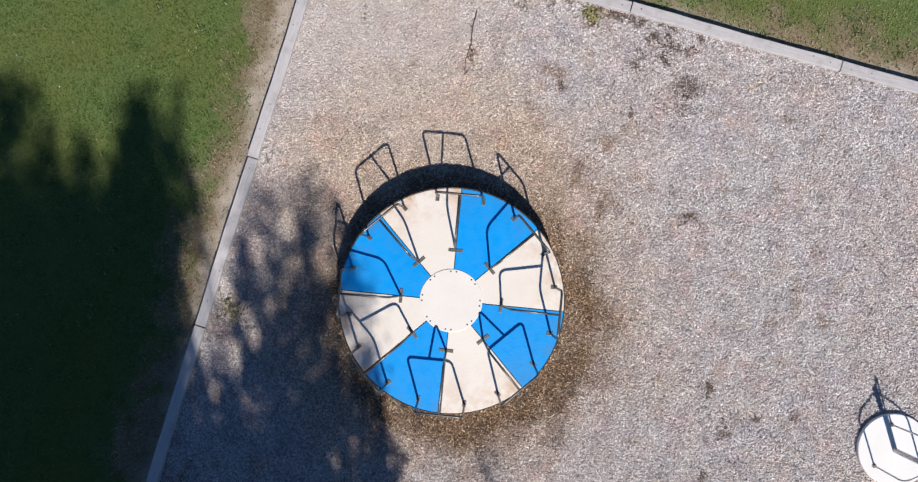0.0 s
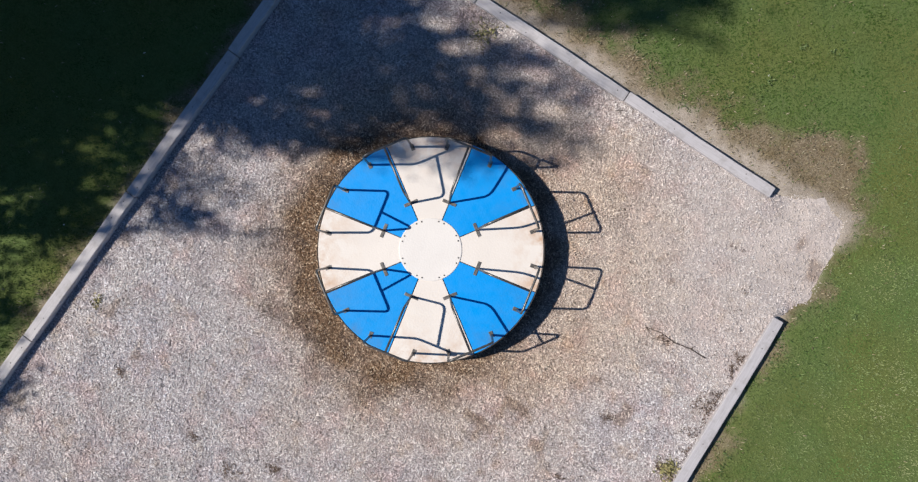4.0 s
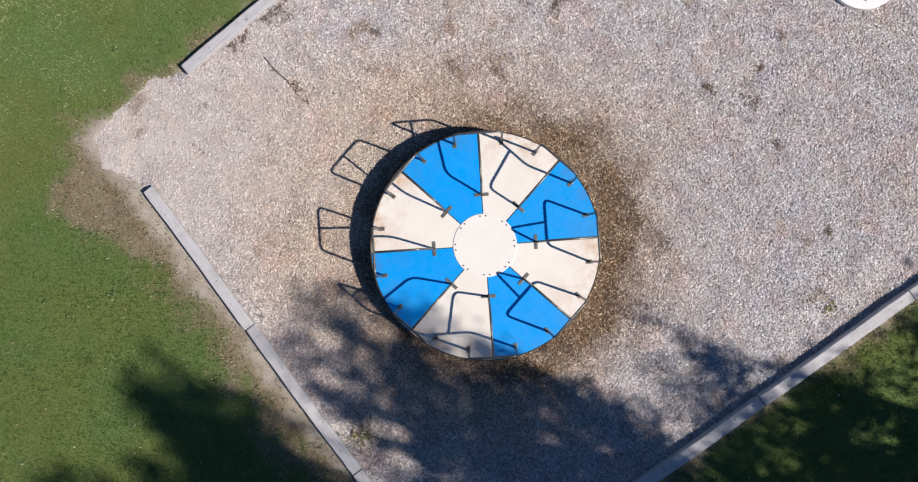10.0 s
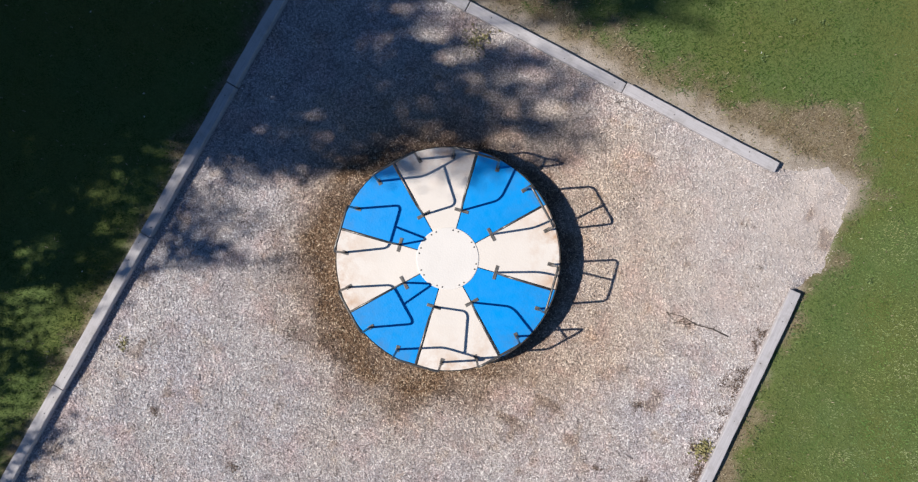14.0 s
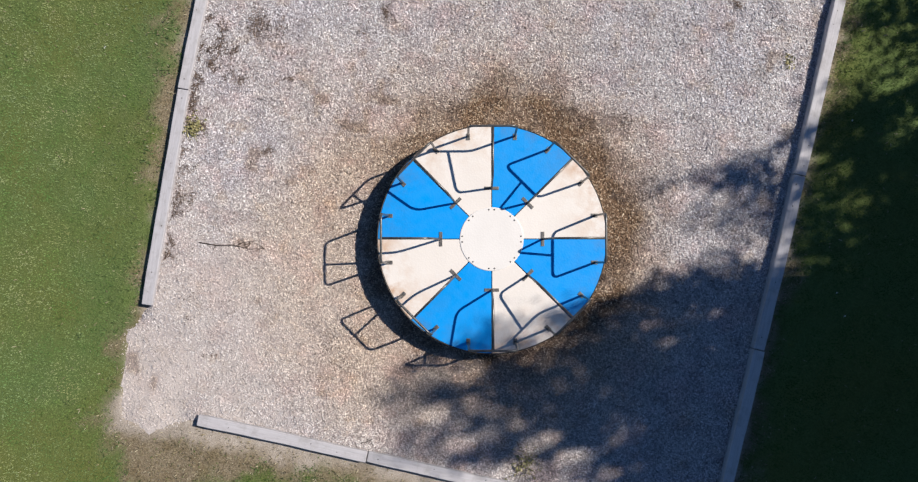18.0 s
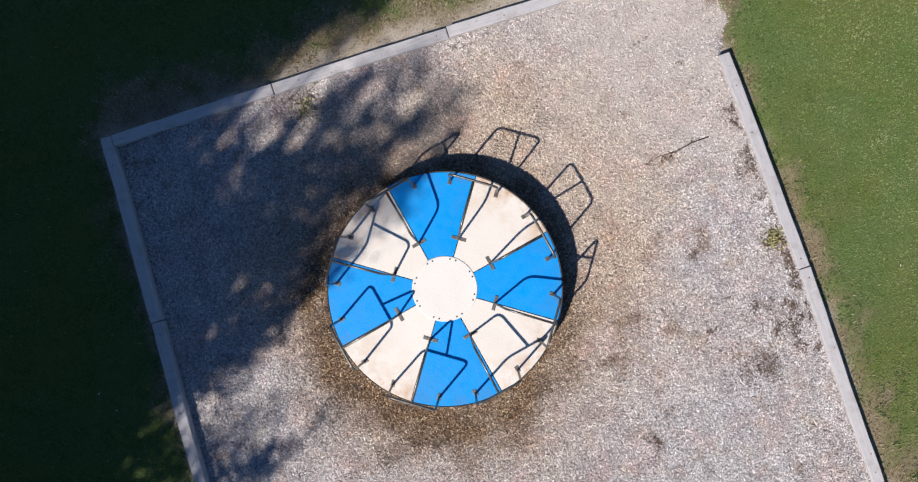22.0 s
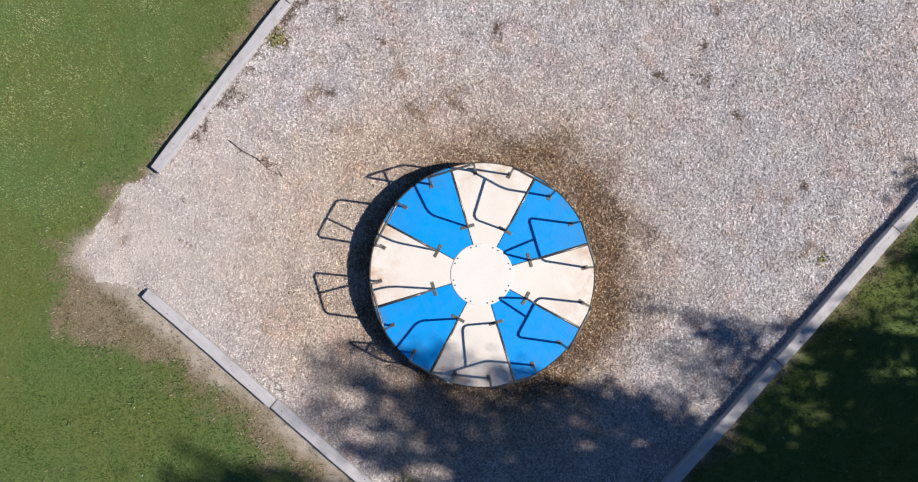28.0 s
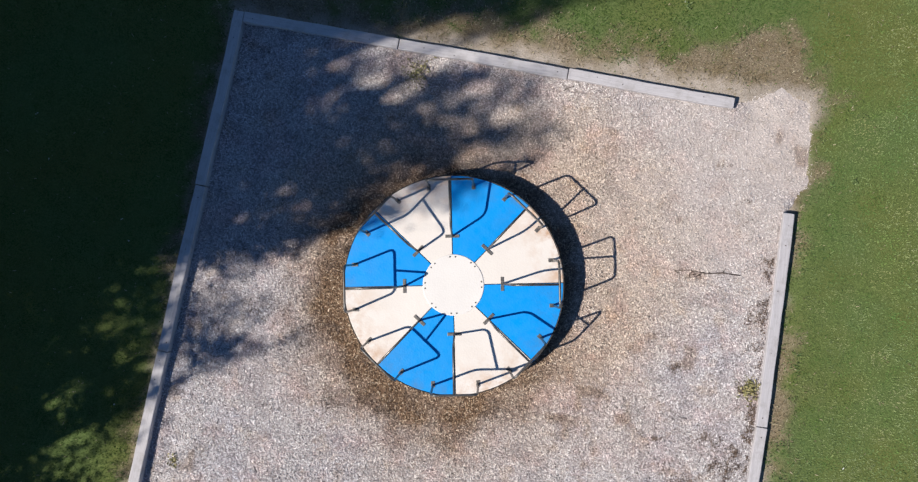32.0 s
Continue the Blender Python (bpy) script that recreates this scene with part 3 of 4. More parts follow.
# ---- trees beyond the edging, towards the sun; their shade falls across the chips ----
LIGHT = Vector((-math.cos(radians(SUN_AZ)), -math.sin(radians(SUN_AZ)), 0))   # the way that shadows run
CROSS = Vector((-LIGHT.y, LIGHT.x, 0))
REACH = 1 / math.tan(radians(SUN_EL))


# gaps between the sprays, by where the sun that comes through them lands: (along the light, across it, half length, half width, how shut)
OPENINGS = [(1.62, 1.94, 0.28, 0.12, 0.10), (0.91, 3.06, 0.34, 0.17, 0.05), (0.03, 3.21, 0.34, 0.18, 0.05), (0.33, 2.79, 0.42, 0.13, 0.10), (-1.09, 3.30, 0.24, 0.13, 0.45), (-0.92, 3.63, 0.13, 0.09, 0.45),
            (-0.36, 3.50, 0.18, 0.10, 0.20), (-1.71, 2.14, 0.22, 0.10, 0.30), (0.92, 1.60, 0.25, 0.13, 0.20), (1.35, 2.45, 0.30, 0.11, 0.20), (0.58, 3.57, 0.50, 0.20, 0.10), (1.22, 3.41, 0.55, 0.16, 0.10),
            (-0.39, 4.74, 0.30, 0.12, 0.50), (1.15, 6.19, 0.40, 0.14, 0.45), (-0.15, 4.53, 0.50, 0.13, 0.45), (0.72, 4.01, 0.45, 0.13, 0.40), (-5.40, -0.55, 0.80, 0.50, 0.12), (-6.00, -0.20, 0.60, 0.40, 0.20),
            (-4.80, 1.30, 0.35, 0.20, 0.30), (-5.80, 0.60, 0.40, 0.22, 0.30), (-4.95, 3.48, 0.30, 0.15, 0.45), (-5.20, 4.15, 0.30, 0.15, 0.45), (-5.90, -1.50, 0.80, 0.50, 0.15)]


def leafy(points, rng, size):
    """Folded leaves at the points, each turned at random."""
    n = len(points)
    P = np.asarray(points, np.float32)
    a = rng.normal(size=(n, 3))
    a /= np.linalg.norm(a, axis=1)[:, None]
    b = np.cross(a, rng.normal(size=(n, 3)))
    b /= np.linalg.norm(b, axis=1)[:, None]
    c = np.cross(a, b)
    s = (size * rng.uniform(0.7, 1.35, (n, 1)))
    v = np.stack([P - a * s, P + b * s * 0.55 + c * s * 0.12, P + a * s, P - b * s * 0.55 + c * s * 0.12], 1).reshape(-1, 3)
    i = np.arange(n)[:, None] * 4
    f = np.concatenate([i + [0, 1, 2], i + [0, 2, 3]], 1).reshape(-1, 3)
    return raw_mesh("crown", v, f, 3)


def tree(at, height, sprays, seed, label, size=0.062):
    """A tall feathery tree of upright sprays round one trunk. Each spray: (how far its tip's shade reaches along the light, the way across it,
    where its lowest leaves' shade ends, half width, how dense)."""
    rng = np.random.default_rng(seed)
    bu, bv = at
    base = LIGHT * bu + CROSS * bv
    thing = tagged(new("tree"), label, "tree", "trees beside the play area")
    thing.location = base
    trunk = [Vector((0.12 * math.sin(z * 0.9 + seed), 0.10 * math.cos(z * 0.7 + seed), z)) for z in np.linspace(-0.3, height * 0.55, 9)]
    part("trunk", sweep(bmesh.new(), trunk, [0.36, 0.27, 0.25, 0.23, 0.21, 0.19, 0.17, 0.15, 0.11], 12), BARK, thing, "", True)
    leaves = []
    for j, (tip, across, low, wide, dense) in enumerate(sprays):
        off = 0.3 + 0.8 * math.sin(2.4 * j + bv)
        top = (tip - bu - off) / REACH
        end = LIGHT * off + CROSS * (across + 0.1 - bv)
        start = trunk[2 + int(rng.integers(0, 5))]
        mid = Vector((end.x * 0.8, end.y * 0.8, max(start.z + 0.4, top * 0.5)))
        path = [start * (1 - t) ** 2 + mid * 2 * t * (1 - t) + Vector((end.x, end.y, top - 0.25)) * t * t for t in (i / 9 for i in range(10))]
        part("limb", sweep(bmesh.new(), path, [0.075 - 0.0075 * i for i in range(10)], 6), BARK, thing, "", True)
        # twigs of leaves hang in loose bundles round the spray, thin at its tip
        long = tip - low
        count = int(dense * 760 * long * wide)
        bundles = max(4, int(long * 16))
        s = rng.random(bundles) ** 0.8 * long
        spread = wide * np.clip(np.sqrt(s / 0.9), 0.22, 1.0)
        centre = np.stack([tip - s, across + 0.40 * np.minimum(s, 3.0) + rng.normal(0, 1, bundles) * spread, off + rng.normal(0, 0.45, bundles)], 1)
        which = rng.integers(0, bundles, count)
        q = centre[which] + rng.normal(size=(count, 3)) * np.stack([np.full(count, 0.20), 0.045 + 0.35 * spread[which], np.full(count, 0.16)], 1)
        flat = LIGHT.x * q[:, 2] + CROSS.x * (q[:, 1] - bv), LIGHT.y * q[:, 2] + CROSS.y * (q[:, 1] - bv)
        leaves.append(np.column_stack([flat[0], flat[1], (q[:, 0] - bu - q[:, 2]) / REACH, q[:, 0], q[:, 1]]))
    q = np.concatenate(leaves)
    q = q[q[:, 2] > 0.6]
    shut = np.ones(len(q))
    for gu, gv, lu, lv, least in OPENINGS:
        shut = np.minimum(shut, least + (1 - least) * smooth(0.5, 1.35, np.hypot((q[:, 3] - gu) / lu, (q[:, 4] - gv) / lv)))
    q = q[rng.random(len(q)) < shut, :3]
    link_mesh("crown", leafy(q, rng, size), LEAF, thing)
    return thing


def tree_row():
    rng = random.Random(4)
    # sprays over the chips: (tip, across, lowest, half width, how dense)
    chips = [(2.38, 2.16, 0.2, 0.11, 1.62), (2.22, 1.95, 0.1, 0.11, 1.62), (2.18, 1.46, -0.4, 0.12, 1.76), (2.10, 1.68, -0.4, 0.12, 1.62), (1.88, 1.36, -0.6, 0.12, 1.62), (1.74, 1.14, -0.6, 0.11, 1.22), (1.30, 1.08, -0.9, 0.10, 0.81), (0.95, 0.98, -0.6, 0.09, 0.47), (0.65, 1.05, -1.2, 0.10, 0.68),
             (0.42, 0.98, -0.8, 0.09, 0.35), (0.15, 1.12, -1.2, 0.12, 0.8), (-0.20, 1.36, -2.0, 0.15, 0.9), (-0.60, 1.20, -1.7, 0.12, 0.6), (-0.95, 1.50, -3.0, 0.17, 1.0), (-1.20, 1.26, -2.3, 0.11, 0.6), (-1.35, 1.52, -3.4, 0.17, 1.0), (-1.60, 1.20, -2.6, 0.11, 0.6), (-1.80, 1.55, -3.6, 0.18, 1.1),
             (-1.95, 1.30, -3.4, 0.13, 0.8), (-2.25, 1.50, -3.9, 0.16, 1.1), (-2.60, 1.75, -4.4, 0.18, 0.9), (-2.10, 1.95, -5.0, 0.24, 1.2), (-1.40, 1.90, -5.0, 0.24, 1.2), (-0.75, 1.80, -4.0, 0.23, 1.3),
             (1.75, 2.40, -1.5, 0.14, 1.74), (1.25, 1.85, -1.5, 0.16, 1.89), (0.75, 1.65, -2.0, 0.16, 1.89), (0.30, 1.85, -2.6, 0.18, 2.03), (-0.25, 2.00, -4.0, 0.20, 2.03), (-0.80, 2.15, -5.0, 0.20, 2.03), (-1.30, 2.35, -6.0, 0.20, 2.03), (0.95, 2.55, -3.0, 0.18, 1.89), (0.2, 2.75, -5.0, 0.20, 2.03), (-1.9, 2.7, -7.0, 0.22, 2.32),
             (-0.9, 2.55, -4.5, 0.20, 2.27), (-1.4, 2.95, -5.0, 0.20, 2.45), (-0.3, 3.20, -4.5, 0.18, 1.75), (-1.0, 3.40, -6.0, 0.22, 2.45), (-1.8, 3.30, -6.0, 0.22, 2.62), (-2.4, 2.90, -6.0, 0.20, 2.62), (-1.8, 3.90, -7.0, 0.25, 2.80), (-2.6, 3.60, -7.0, 0.25, 2.80)]
    for i in range(16):
        v = 2.05 + 2.4 * (i + rng.random()) / 16
        chips.append((rng.uniform(-0.9, 0.1) - 1.1 * max(0.0, 2.4 - v), v, -8.0, 0.22, 1.05))
    lawn = [(2.21, 3.20, -3.7, 0.12, 2.17), (3.63, 3.40, -5.7, 0.14, 2.90), (3.34, 3.60, -5.7, 0.14, 2.90), (3.01, 3.90, -6.7, 0.16, 2.90), (2.78, 4.14, -6.7, 0.16, 2.90), (3.55, 4.36, -6.6, 0.15, 2.90), (3.22, 4.58, -6.6, 0.16, 2.90),
            (3.84, 4.81, -6.6, 0.15, 2.90), (3.11, 5.09, -6.6, 0.16, 2.90), (4.67, 5.23, -6.6, 0.16, 2.90), (3.89, 5.51, -6.6, 0.15, 2.90), (3.56, 5.76, -6.5, 0.16, 2.90)]
    for i in range(14):
        lawn.append((rng.uniform(1.2, 3.0), 3.35 + 2.8 * (i + rng.random()) / 14, -8.0, 0.26, 2.4))
    lawn += [(2.48, 3.42, -4.7, 0.14, 2.32), (1.90, 3.76, -6.7, 0.20, 3.19), (1.75, 4.38, -6.7, 0.20, 3.19), (2.00, 5.06, -6.6, 0.22, 3.19), (2.44, 5.53, -6.6, 0.20, 2.90), (-0.94, 3.38, -7.7, 0.25, 3.48), (-1.48, 4.13, -7.7, 0.30, 3.48), (-1.22, 4.91, -7.6, 0.30, 3.48)]
    lawn += [(4.50, 4.78, -6.0, 0.14, 3.2), (4.10, 3.42, -6.0, 0.12, 3.0), (3.85, 3.56, -6.0, 0.12, 2.8), (3.85, 2.92, -4.0, 0.12, 2.8), (3.55, 3.02, -4.0, 0.12, 2.6), (3.40, 4.36, -6.0, 0.10, 2.4), (2.85, 4.32, -6.0, 0.13, 3.2), (3.35, 3.78, -6.0, 0.11, 3.0), (4.55, 5.08, -6.0, 0.13, 3.2), (3.60, 5.12, -6.0, 0.09, 2.6), (2.70, 4.66, -7.0, 0.16, 3.4), (2.45, 4.48, -7.0, 0.16, 3.4),
             (2.42, 4.88, -7.0, 0.16, 3.4), (2.35, 3.82, -7.0, 0.16, 3.0), (2.42, 3.10, -3.0, 0.10, 2.2), (3.20, 5.72, -7.0, 0.16, 3.2), (3.90, 3.22, -5.0, 0.10, 2.6)]
    tree((-10.6, 4.2), 12, chips + lawn, 3, "tall feathery broad tree that shades the chips")
    third = []
    for i in range(30):
        third.append((rng.uniform(1.0, 4.4), 5.9 + 4.0 * (i + rng.random()) / 30, -8.0, 0.24, 1.6))
    tree((-10.4, 7.6), 12, third, 5, "tall leafy tree standing behind the edging")
    low = [(-2.46, 1.20, -3.3, 0.10, 1.00), (-2.60, 1.41, -3.4, 0.09, 0.80), (-2.76, 0.68, -4.0, 0.12, 1.10), (-2.49, 0.10, -3.9, 0.13, 1.20), (-2.95, 0.28, -4.3, 0.16, 1.30), (-2.45, 0.66, -3.4, 0.10, 0.60), (-3.00, 0.12, -4.3, 0.12, 1.00), (-3.71, 0.69, -5.0, 0.14, 1.10), (-3.13, 1.05, -4.1, 0.12, 1.00),
           (-3.64, 0.91, -5.1, 0.13, 1.10), (-4.01, 0.06, -5.5, 0.14, 1.10), (-2.87, 1.78, -3.4, 0.08, 0.50)]
    # the denser skirt over the lawn beyond the timber
    low += [(-3.60, 2.40, -9.5, 0.18, 2.2), (-3.30, 2.80, -9.5, 0.20, 2.2), (-3.10, 3.30, -9.5, 0.22, 2.2), (-3.90, 1.90, -9.5, 0.18, 2.0), (-2.9, 3.8, -9.5, 0.24, 2.2), (-3.2, 4.3, -9.5, 0.26, 2.2)]
    for i in range(32):
        v = -3.0 + 6.6 * (i + rng.random()) / 32
        low.append((-3.55 - 0.46 * max(0.0, 2.2 - v) - rng.uniform(0.0, 0.6), v, -10.5, 0.24, 1.5 if v < 0 else 2.9))
    tree((-12.4, -0.4), 9, low, 8, "lighter leafy tree with gaps in its crown")


tree_row()


# ---- loose wood chips ----
def scatter_chips(n, seed):
    rng = np.random.default_rng(seed)
    x, y = rng.uniform(-5.0, 4.3, n), rng.uniform(-3.8, 9.1, n)
    d = edge_dist(x, y)
    keep = (d < 0.02 + 0.10 * rng.random(n) ** 3) & (np.hypot(x, y) > 1.0) & (rng.random(n) > 0.85 * dusty_mask(x, y))
    x, y = x[keep], y[keep]
    n = len(x)
    z = chip_level(x, y)
    length = (rng.gamma(4.5, 0.0039, n) + 0.009) * np.where(rng.random(n) < 0.06, 1.8, 1.0)
    width = rng.uniform(0.005, 0.0125, n)
    high = rng.uniform(0.004, 0.0105, n)
    a = rng.uniform(0, 2 * math.pi, n)
    tilt = rng.normal(0, 0.29, n)
    u = np.stack([np.cos(a) * np.cos(tilt), np.sin(a) * np.cos(tilt), np.sin(tilt)], 1)
    w = np.stack([-np.sin(a), np.cos(a), rng.normal(0, 0.34, n)], 1)
    up = np.cross(u, w)
    c = np.stack([x, y, z + 0.003 + 0.006 * rng.random(n)], 1)
    L, W, H = length[:, None] / 2, width[:, None] / 2, high[:, None]
    v = np.stack([c - u * L - w * W, c + u * L - w * W * 0.7, c + u * L + w * W * 0.7, c - u * L + w * W,
                  c - u * L * 0.82 + up * H, c + u * L * 0.82 + up * H * 0.8], 1).reshape(-1, 3)
    i = np.arange(n)[:, None] * 6
    f = np.concatenate([i + t for t in ([0, 1, 5], [0, 5, 4], [2, 3, 4], [2, 4, 5], [1, 2, 5], [3, 0, 4])], 1).reshape(-1, 3)
    me = raw_mesh("loose_wood_chips", v, f, 3)
    put_attr(me, "worn", np.repeat(worn_shade_mask(x, y), 6))
    put_attr(me, "dusty", np.repeat(dusty_mask(x, y), 6))
    put_attr(me, "warm", np.repeat(warm_mask(x, y), 6))
    return tagged(link_mesh("loose_wood_chips", me, CHIPS), "loose grey and tan wood chips scattered on the bed", "wood chips", "", "stuff")


scatter_chips(370000, 11)


# ---- grass ----
def scatter_grass(name, n, seed, material, prob, size, label):
    rng = np.random.default_rng(seed)
    n = int(n * 1.22)
    x, y = rng.uniform(-9.5, 9.5, n), rng.uniform(-9.5, 9.5, n)
    keep = (np.hypot(x, y) < 8.0 + 1.5 * rng.random(n)) & (edge_dist(x, y) > 0.10)
    x, y = x[keep], y[keep]
    keep = rng.random(len(x)) < prob(x, y)
    x, y = x[keep], y[keep]
    n = len(x)
    z = lawn_level(x, y)
    a = rng.uniform(0, 2 * math.pi, n)
    h = size * rng.uniform(0.6, 1.3, n)
    lean = rng.uniform(0.2, 1.1, n)
    w = rng.uniform(0.0035, 0.0065, n)
    side = np.stack([-np.sin(a), np.cos(a), np.zeros(n)], 1) * w[:, None]
    fwd = np.stack([np.cos(a) * np.sin(lean), np.sin(a) * np.sin(lean), np.cos(lean)], 1)
    p = np.stack([x, y, z - 0.005], 1)
    mid = p + fwd * (h * 0.55)[:, None] + np.array([0, 0, 0.006])
    tip = p + fwd * h[:, None] + np.stack([np.cos(a), np.sin(a), -np.ones(n) * 0.5], 1) * (h * 0.18)[:, None]
    v = np.stack([p - side * 0.6, p + side * 0.6, mid + side, mid - side, tip], 1).reshape(-1, 3)
    i = np.arange(n)[:, None] * 5
    f = np.concatenate([i + t for t in ([0, 1, 2], [0, 2, 3], [3, 2, 4])], 1).reshape(-1, 3)
    return tagged(link_mesh(name, raw_mesh(name, v, f, 3), material), label, "grass", "", "stuff")


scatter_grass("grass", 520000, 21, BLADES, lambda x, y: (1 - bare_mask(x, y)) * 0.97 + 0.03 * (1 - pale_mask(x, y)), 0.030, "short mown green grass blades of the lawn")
scatter_grass("dry_grass", 240000, 22, DEAD, lambda x, y: 0.75 * bare_mask(x, y) * (1 - 0.93 * pale_mask(x, y)) + 0.02, 0.05, "dry straw-coloured grass on the trodden soil")
def tufts(x, y):
    """Where darker grass tufts stand: the broken border between turf and soil."""
    b = bare_mask(x, y)
    return 3.0 * b * (1 - b) * smooth(0.1, 0.5, wob(x, y, 9.0, 2.5)) + 0.14 * (1 - b) * smooth(0.55, 1.0, wob(x, y, 3.1, 4.2) + 0.4 * wob(x, y, 11.0, 1.2))


scatter_grass("grass_tufts", 340000, 23, TUFT, tufts, 0.06, "darker grass tufts along the edge of the soil")


# ---- small things ----
def weed(x, y, spread, n, seed):
    rng = np.random.default_rng(seed)
    pts = np.stack([rng.normal(0, spread, n), rng.normal(0, spread, n), np.abs(rng.normal(0.025, 0.015, n))], 1)
    me = leafy(pts, rng, 0.022)
    me.name = "weed"
    ob = tagged(link_mesh("weed", me, WEED), "small yellow-green weed tuft growing in the chips", "weed", "weeds in the chips", "stuff")
    ob.location = (x, y, float(chip_level(np.array(x), np.array(y))))
    return ob


weed(-4.29, 0.68, 0.075, 260, 1)
weed(1.05, -2.85, 0.10, 170, 2)
weed(3.45, 3.2, 0.05, 60, 3)


def twig(points, radius, spurs, seed):
    rng = random.Random(seed)
    pts = [Vector((x, y, float(chip_level(np.array(x), np.array(y))) + 0.012 + 0.006 * rng.random())) for x, y in points]
    bm = sweep(bmesh.new(), pts, [radius * (1 - 0.6 * i / len(pts)) for i in range(len(pts))], 6)
    for i in range(spurs):
        p = pts[rng.randrange(1, len(pts))]
        a = rng.uniform(0, 6.28)
        sweep(bm, [p, p + Vector((math.cos(a), math.sin(a), 0.1)) * rng.uniform(0.05, 0.16)], [radius * 0.6, radius * 0.25], 5)
    return tagged(part("twig", bm, TWIG, None, "", True), "thin dry fallen twig lying on the chips", "twig", "twigs on the chips")


twig([(-3.90, -0.85), (-3.66, -0.84), (-3.44, -0.79), (-3.22, -0.80), (-3.0, -0.75)], 0.008, 5, 1)
twig([(-3.40, -0.80), (-3.30, -0.72), (-3.16, -0.68)], 0.005, 3, 2)
twig([(-1.16, -3.06), (-1.08, -3.02), (-1.02, -2.97)], 0.006, 1, 3)


def litter(centres, seed):
    """Dark damp bark and leaf scraps that lie in loose patches."""
    rng = np.random.default_rng(seed)
    pts = []
    for x, y, s, n in centres:
        m = int(n * 2.1)
        # a few overlapping streaks make the ragged outline of a patch
        for _ in range(4):
            a, far = rng.uniform(0, math.pi), rng.normal(0, s * 0.7, 2)
            u, w = rng.normal(0, s * 0.75, m // 4), rng.normal(0, s * 0.28, m // 4)
            pts.append(np.stack([x + far[0] + u * math.cos(a) - w * math.sin(a), y + far[1] + u * math.sin(a) + w * math.cos(a)], 1))
    p = np.concatenate(pts)
    p = p[edge_dist(p[:, 0], p[:, 1]) < -0.1]
    p = p[np.hypot(p[:, 0], p[:, 1]) > 1.5]
    q = np.column_stack([p, chip_level(p[:, 0], p[:, 1]) + 0.014])
    me = leafy(q, rng, 0.0115)
    me.name = "bark_litter"
    v = np.zeros(len(me.vertices) * 3, np.float32)
    me.vertices.foreach_get("co", v)
    v = v.reshape(-1, 3)
    base = np.repeat(q, 4, 0)
    v[:, 2] = base[:, 2] + (v[:, 2] - base[:, 2]) * 0.4
    me.vertices.foreach_set("co", v.ravel())
    return tagged(link_mesh("bark_litter", me, LITTER), "dark damp bark scraps in loose patches", "litter", "", "stuff")


round_rim = [(2.4, 0.9, 0.2, 90), (2.3, 0.2, 0.15, 60), (0.6, 1.95, 0.14, 170), (1.4, 1.9, 0.17, 180), (1.9, 1, 0.13, 130), (1.75, 0.2, 0.12, 110), (-0.4, 1.95, 0.15, 130), (1.1, 1.45, 0.14, 200), (1.55, 0.9, 0.12, 170), (1.68, -0.1, 0.1, 120), (0.2, 1.75, 0.12, 150), (-0.9, 1.65, 0.1, 90), (0.9, 1.9, 0.12, 150)]
by_kerb = [(-4.45, 1.17, 0.06, 90), (-4.4, 0.8, 0.07, 110), (-4.46, 1.62, 0.06, 70), (-4.33, -0.49, 0.07, 110), (-4.28, -0.95, 0.06, 90), (-2, 2.8, 0.05, 60), (0.31, 4.4, 0.05, 70), (0.12, 3.66, 0.05, 60), (2.64, 3.78, 0.06, 80), (0.14, 4.88, 0.05, 50), (-3.29, -0.73, 0.05, 50), (-3.72, 2.2, 0.2, 330), (-3.9, 1.5, 0.14, 130), (-4.35, -0.1, 0.12, 220), (-4.4, -0.75, 0.1, 160), (-4.4, 0.35, 0.08, 90), (0.65, 4.05, 0.08, 130), (0.15, 3.7, 0.08, 110), (1.3, 4, 0.07, 90)]
by_kerb += [(-4.42, 1.05, 0.06, 150), (-4.40, 0.90, 0.05, 120), (-4.44, 1.35, 0.06, 140), (-4.46, 1.75, 0.06, 110), (-4.42, 2.15, 0.05, 70), (-4.28, -0.30, 0.09, 160), (-4.30, -1.15, 0.06, 90), (-4.05, 1.75, 0.10, 120), (-3.45, 2.35, 0.10, 90)]
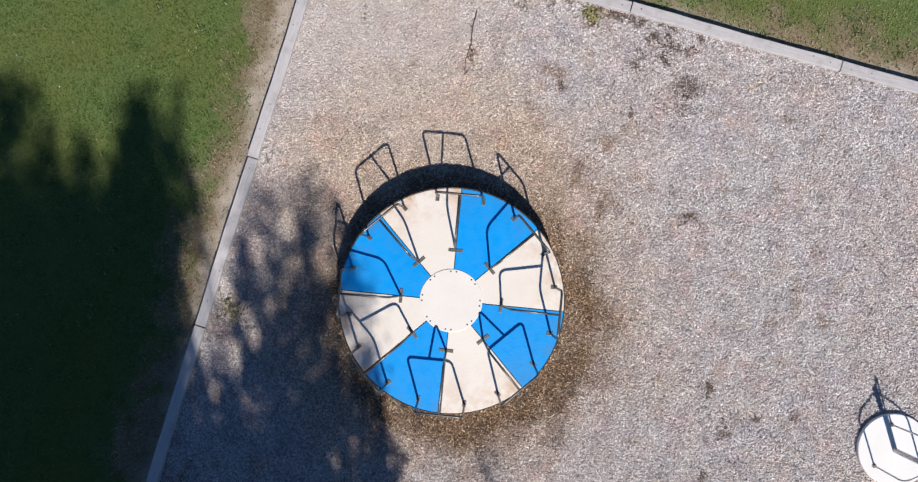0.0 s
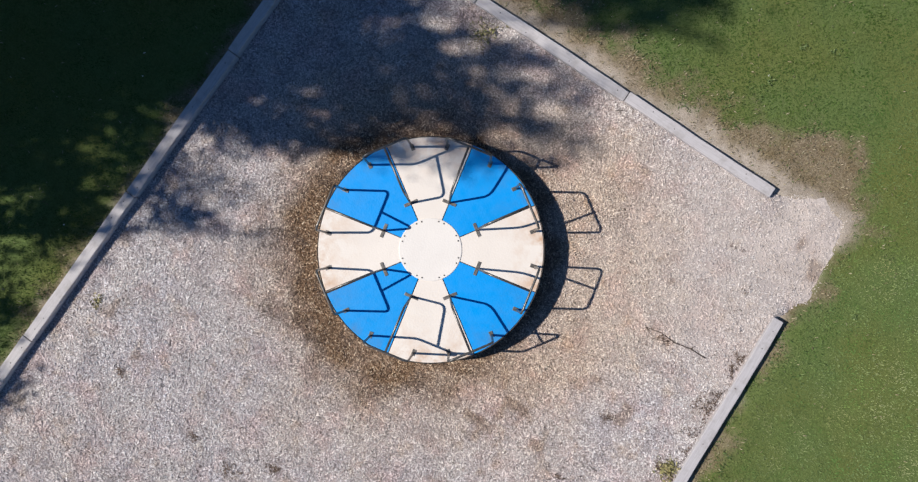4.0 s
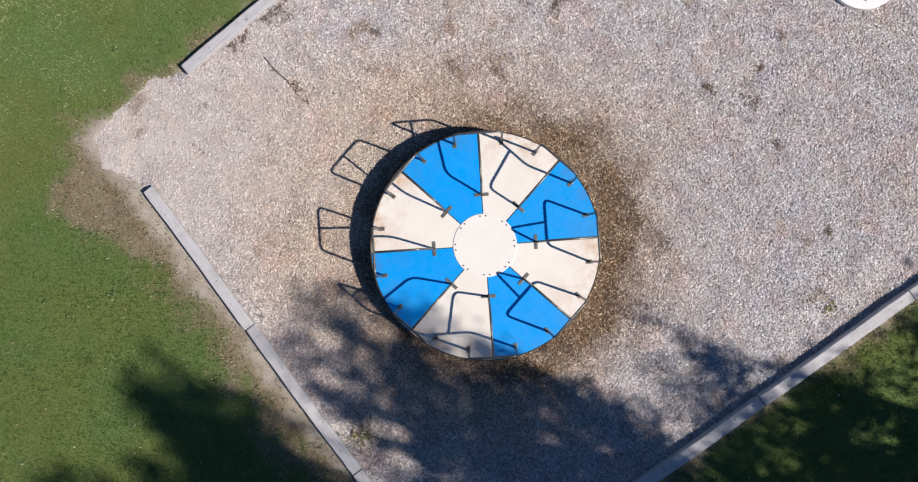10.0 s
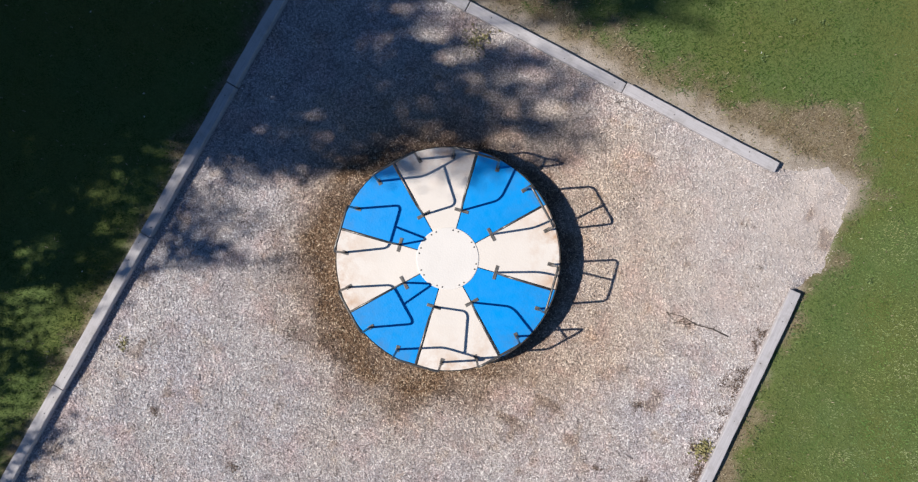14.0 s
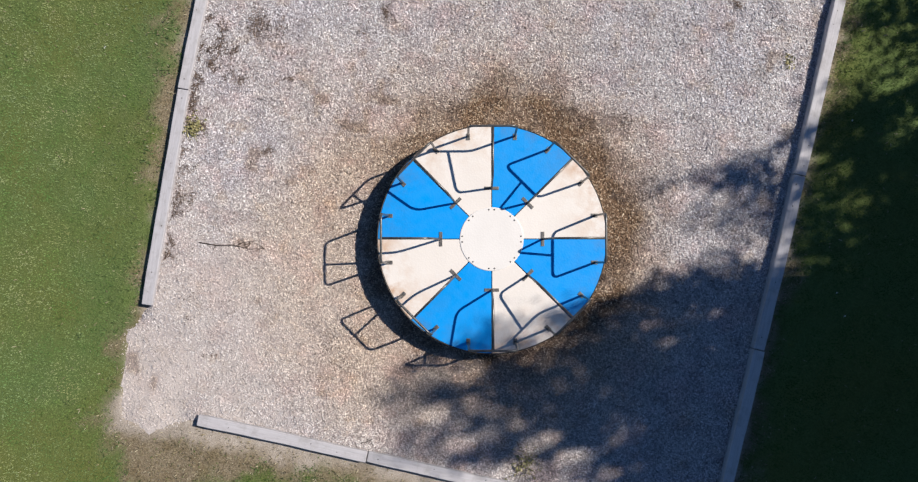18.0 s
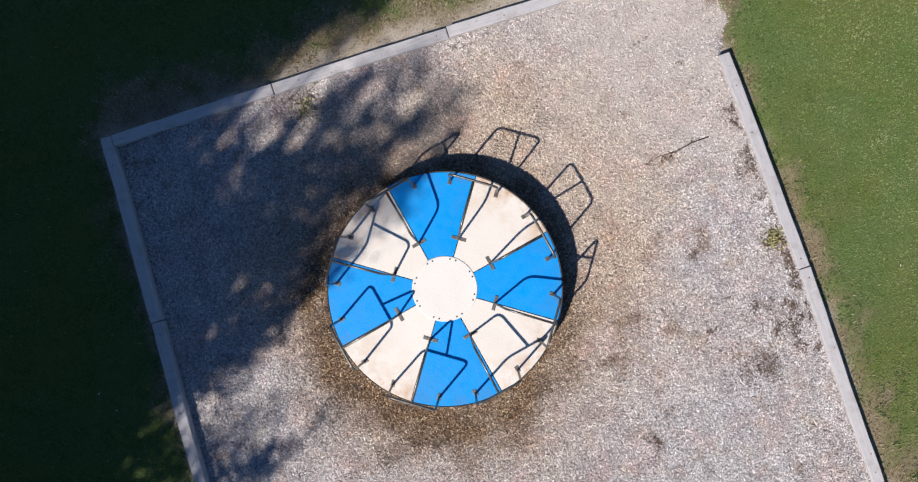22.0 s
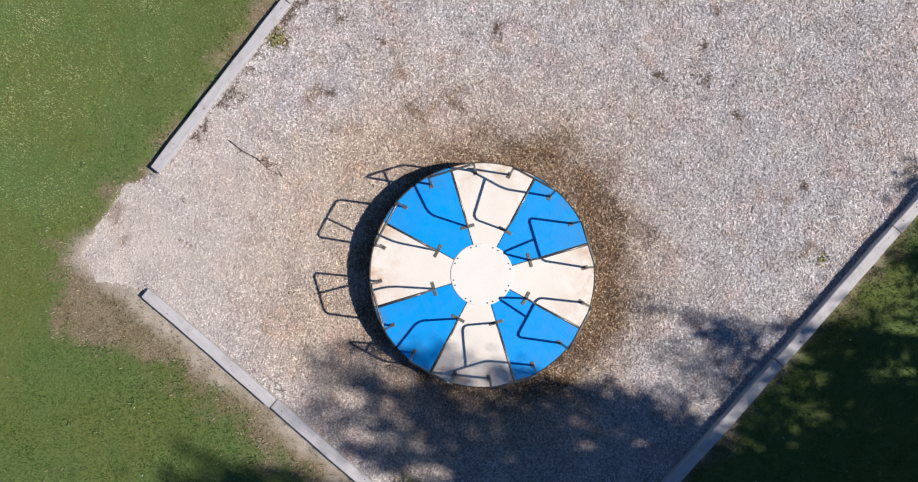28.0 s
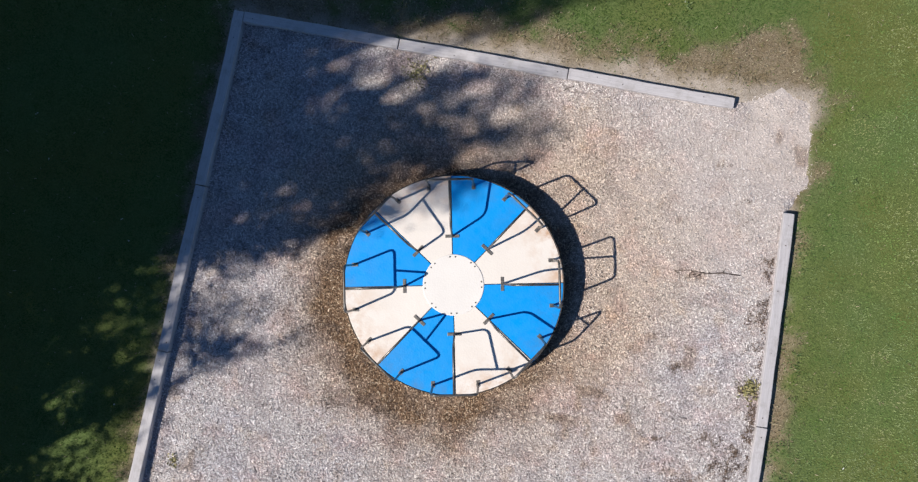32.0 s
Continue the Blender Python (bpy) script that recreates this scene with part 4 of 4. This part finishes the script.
by_kerb += [(-3.66, 2.31, 0.09, 170), (-4.24, 1.84, 0.08, 150), (-4.25, 1.59, 0.07, 130), (-4.37, 1.21, 0.05, 120), (-4.39, 0.97, 0.05, 120), (-3.24, 0.58, 0.07, 90), (-3.16, 1.61, 0.03, 50), (-3.96, 1.79, 0.05, 60), (-4.18, 2.16, 0.06, 80), (-4.18, 0.71, 0.04, 50), (-1.98, 2.68, 0.06, 60)]
patches = round_rim + by_kerb
spot = random.Random(17)
for i in range(45):
    patches.append((spot.uniform(-4.3, 3.6), spot.uniform(-2.6, 7.5), spot.uniform(0.03, 0.10), spot.randrange(6, 22)))
litter(patches, 31)


def clover(n, seed):
    """White flower heads dotted over the lawn."""
    rng = np.random.default_rng(seed)
    x, y = rng.uniform(-8.4, 8.4, n), rng.uniform(-8.4, 8.4, n)
    keep = edge_dist(x, y) > 0.5
    x, y = x[keep], y[keep]
    pts = np.concatenate([np.column_stack([x + rng.normal(0, 0.006, len(x)), y + rng.normal(0, 0.006, len(x)), np.full(len(x), 0.0) + rng.normal(0, 0.004, len(x))]) for _ in range(6)])
    me = leafy(pts, rng, 0.008)
    me.name = "clover_flowers"
    return tagged(link_mesh("clover_flowers", me, PETAL), "small white flower heads dotted over the lawn", "flowers", "", "stuff")


clover(60, 41)


def lawn_weeds(n, seed):
    """Flat rosettes of broad leaves that stand out, lighter or darker, from the mown grass."""
    rng = np.random.default_rng(seed)
    x, y = rng.uniform(-8.2, 2.0, n), rng.uniform(-8.2, 6.0, n)
    keep = (edge_dist(x, y) > 0.45) & (edge_dist(x, y) < 4.0) & (wob(x, y, 0.9, 3.3) > 0.15)
    x, y = x[keep], y[keep]
    pts = []
    for px, py in zip(x, y):
        m = int(rng.integers(8, 26))
        r, a = rng.uniform(0.01, rng.uniform(0.04, 0.11), m), rng.uniform(0, 2 * math.pi, m)
        pts.append(np.stack([px + r * np.cos(a), py + r * np.sin(a), rng.uniform(-0.03, -0.012, m)], 1))
    me = leafy(np.concatenate(pts), rng, 0.017)
    me.name = "lawn_weeds"
    return tagged(link_mesh("lawn_weeds", me, ROSETTE), "small broad-leaved weeds growing in the mown lawn", "weeds", "", "stuff")


lawn_weeds(220, 43)
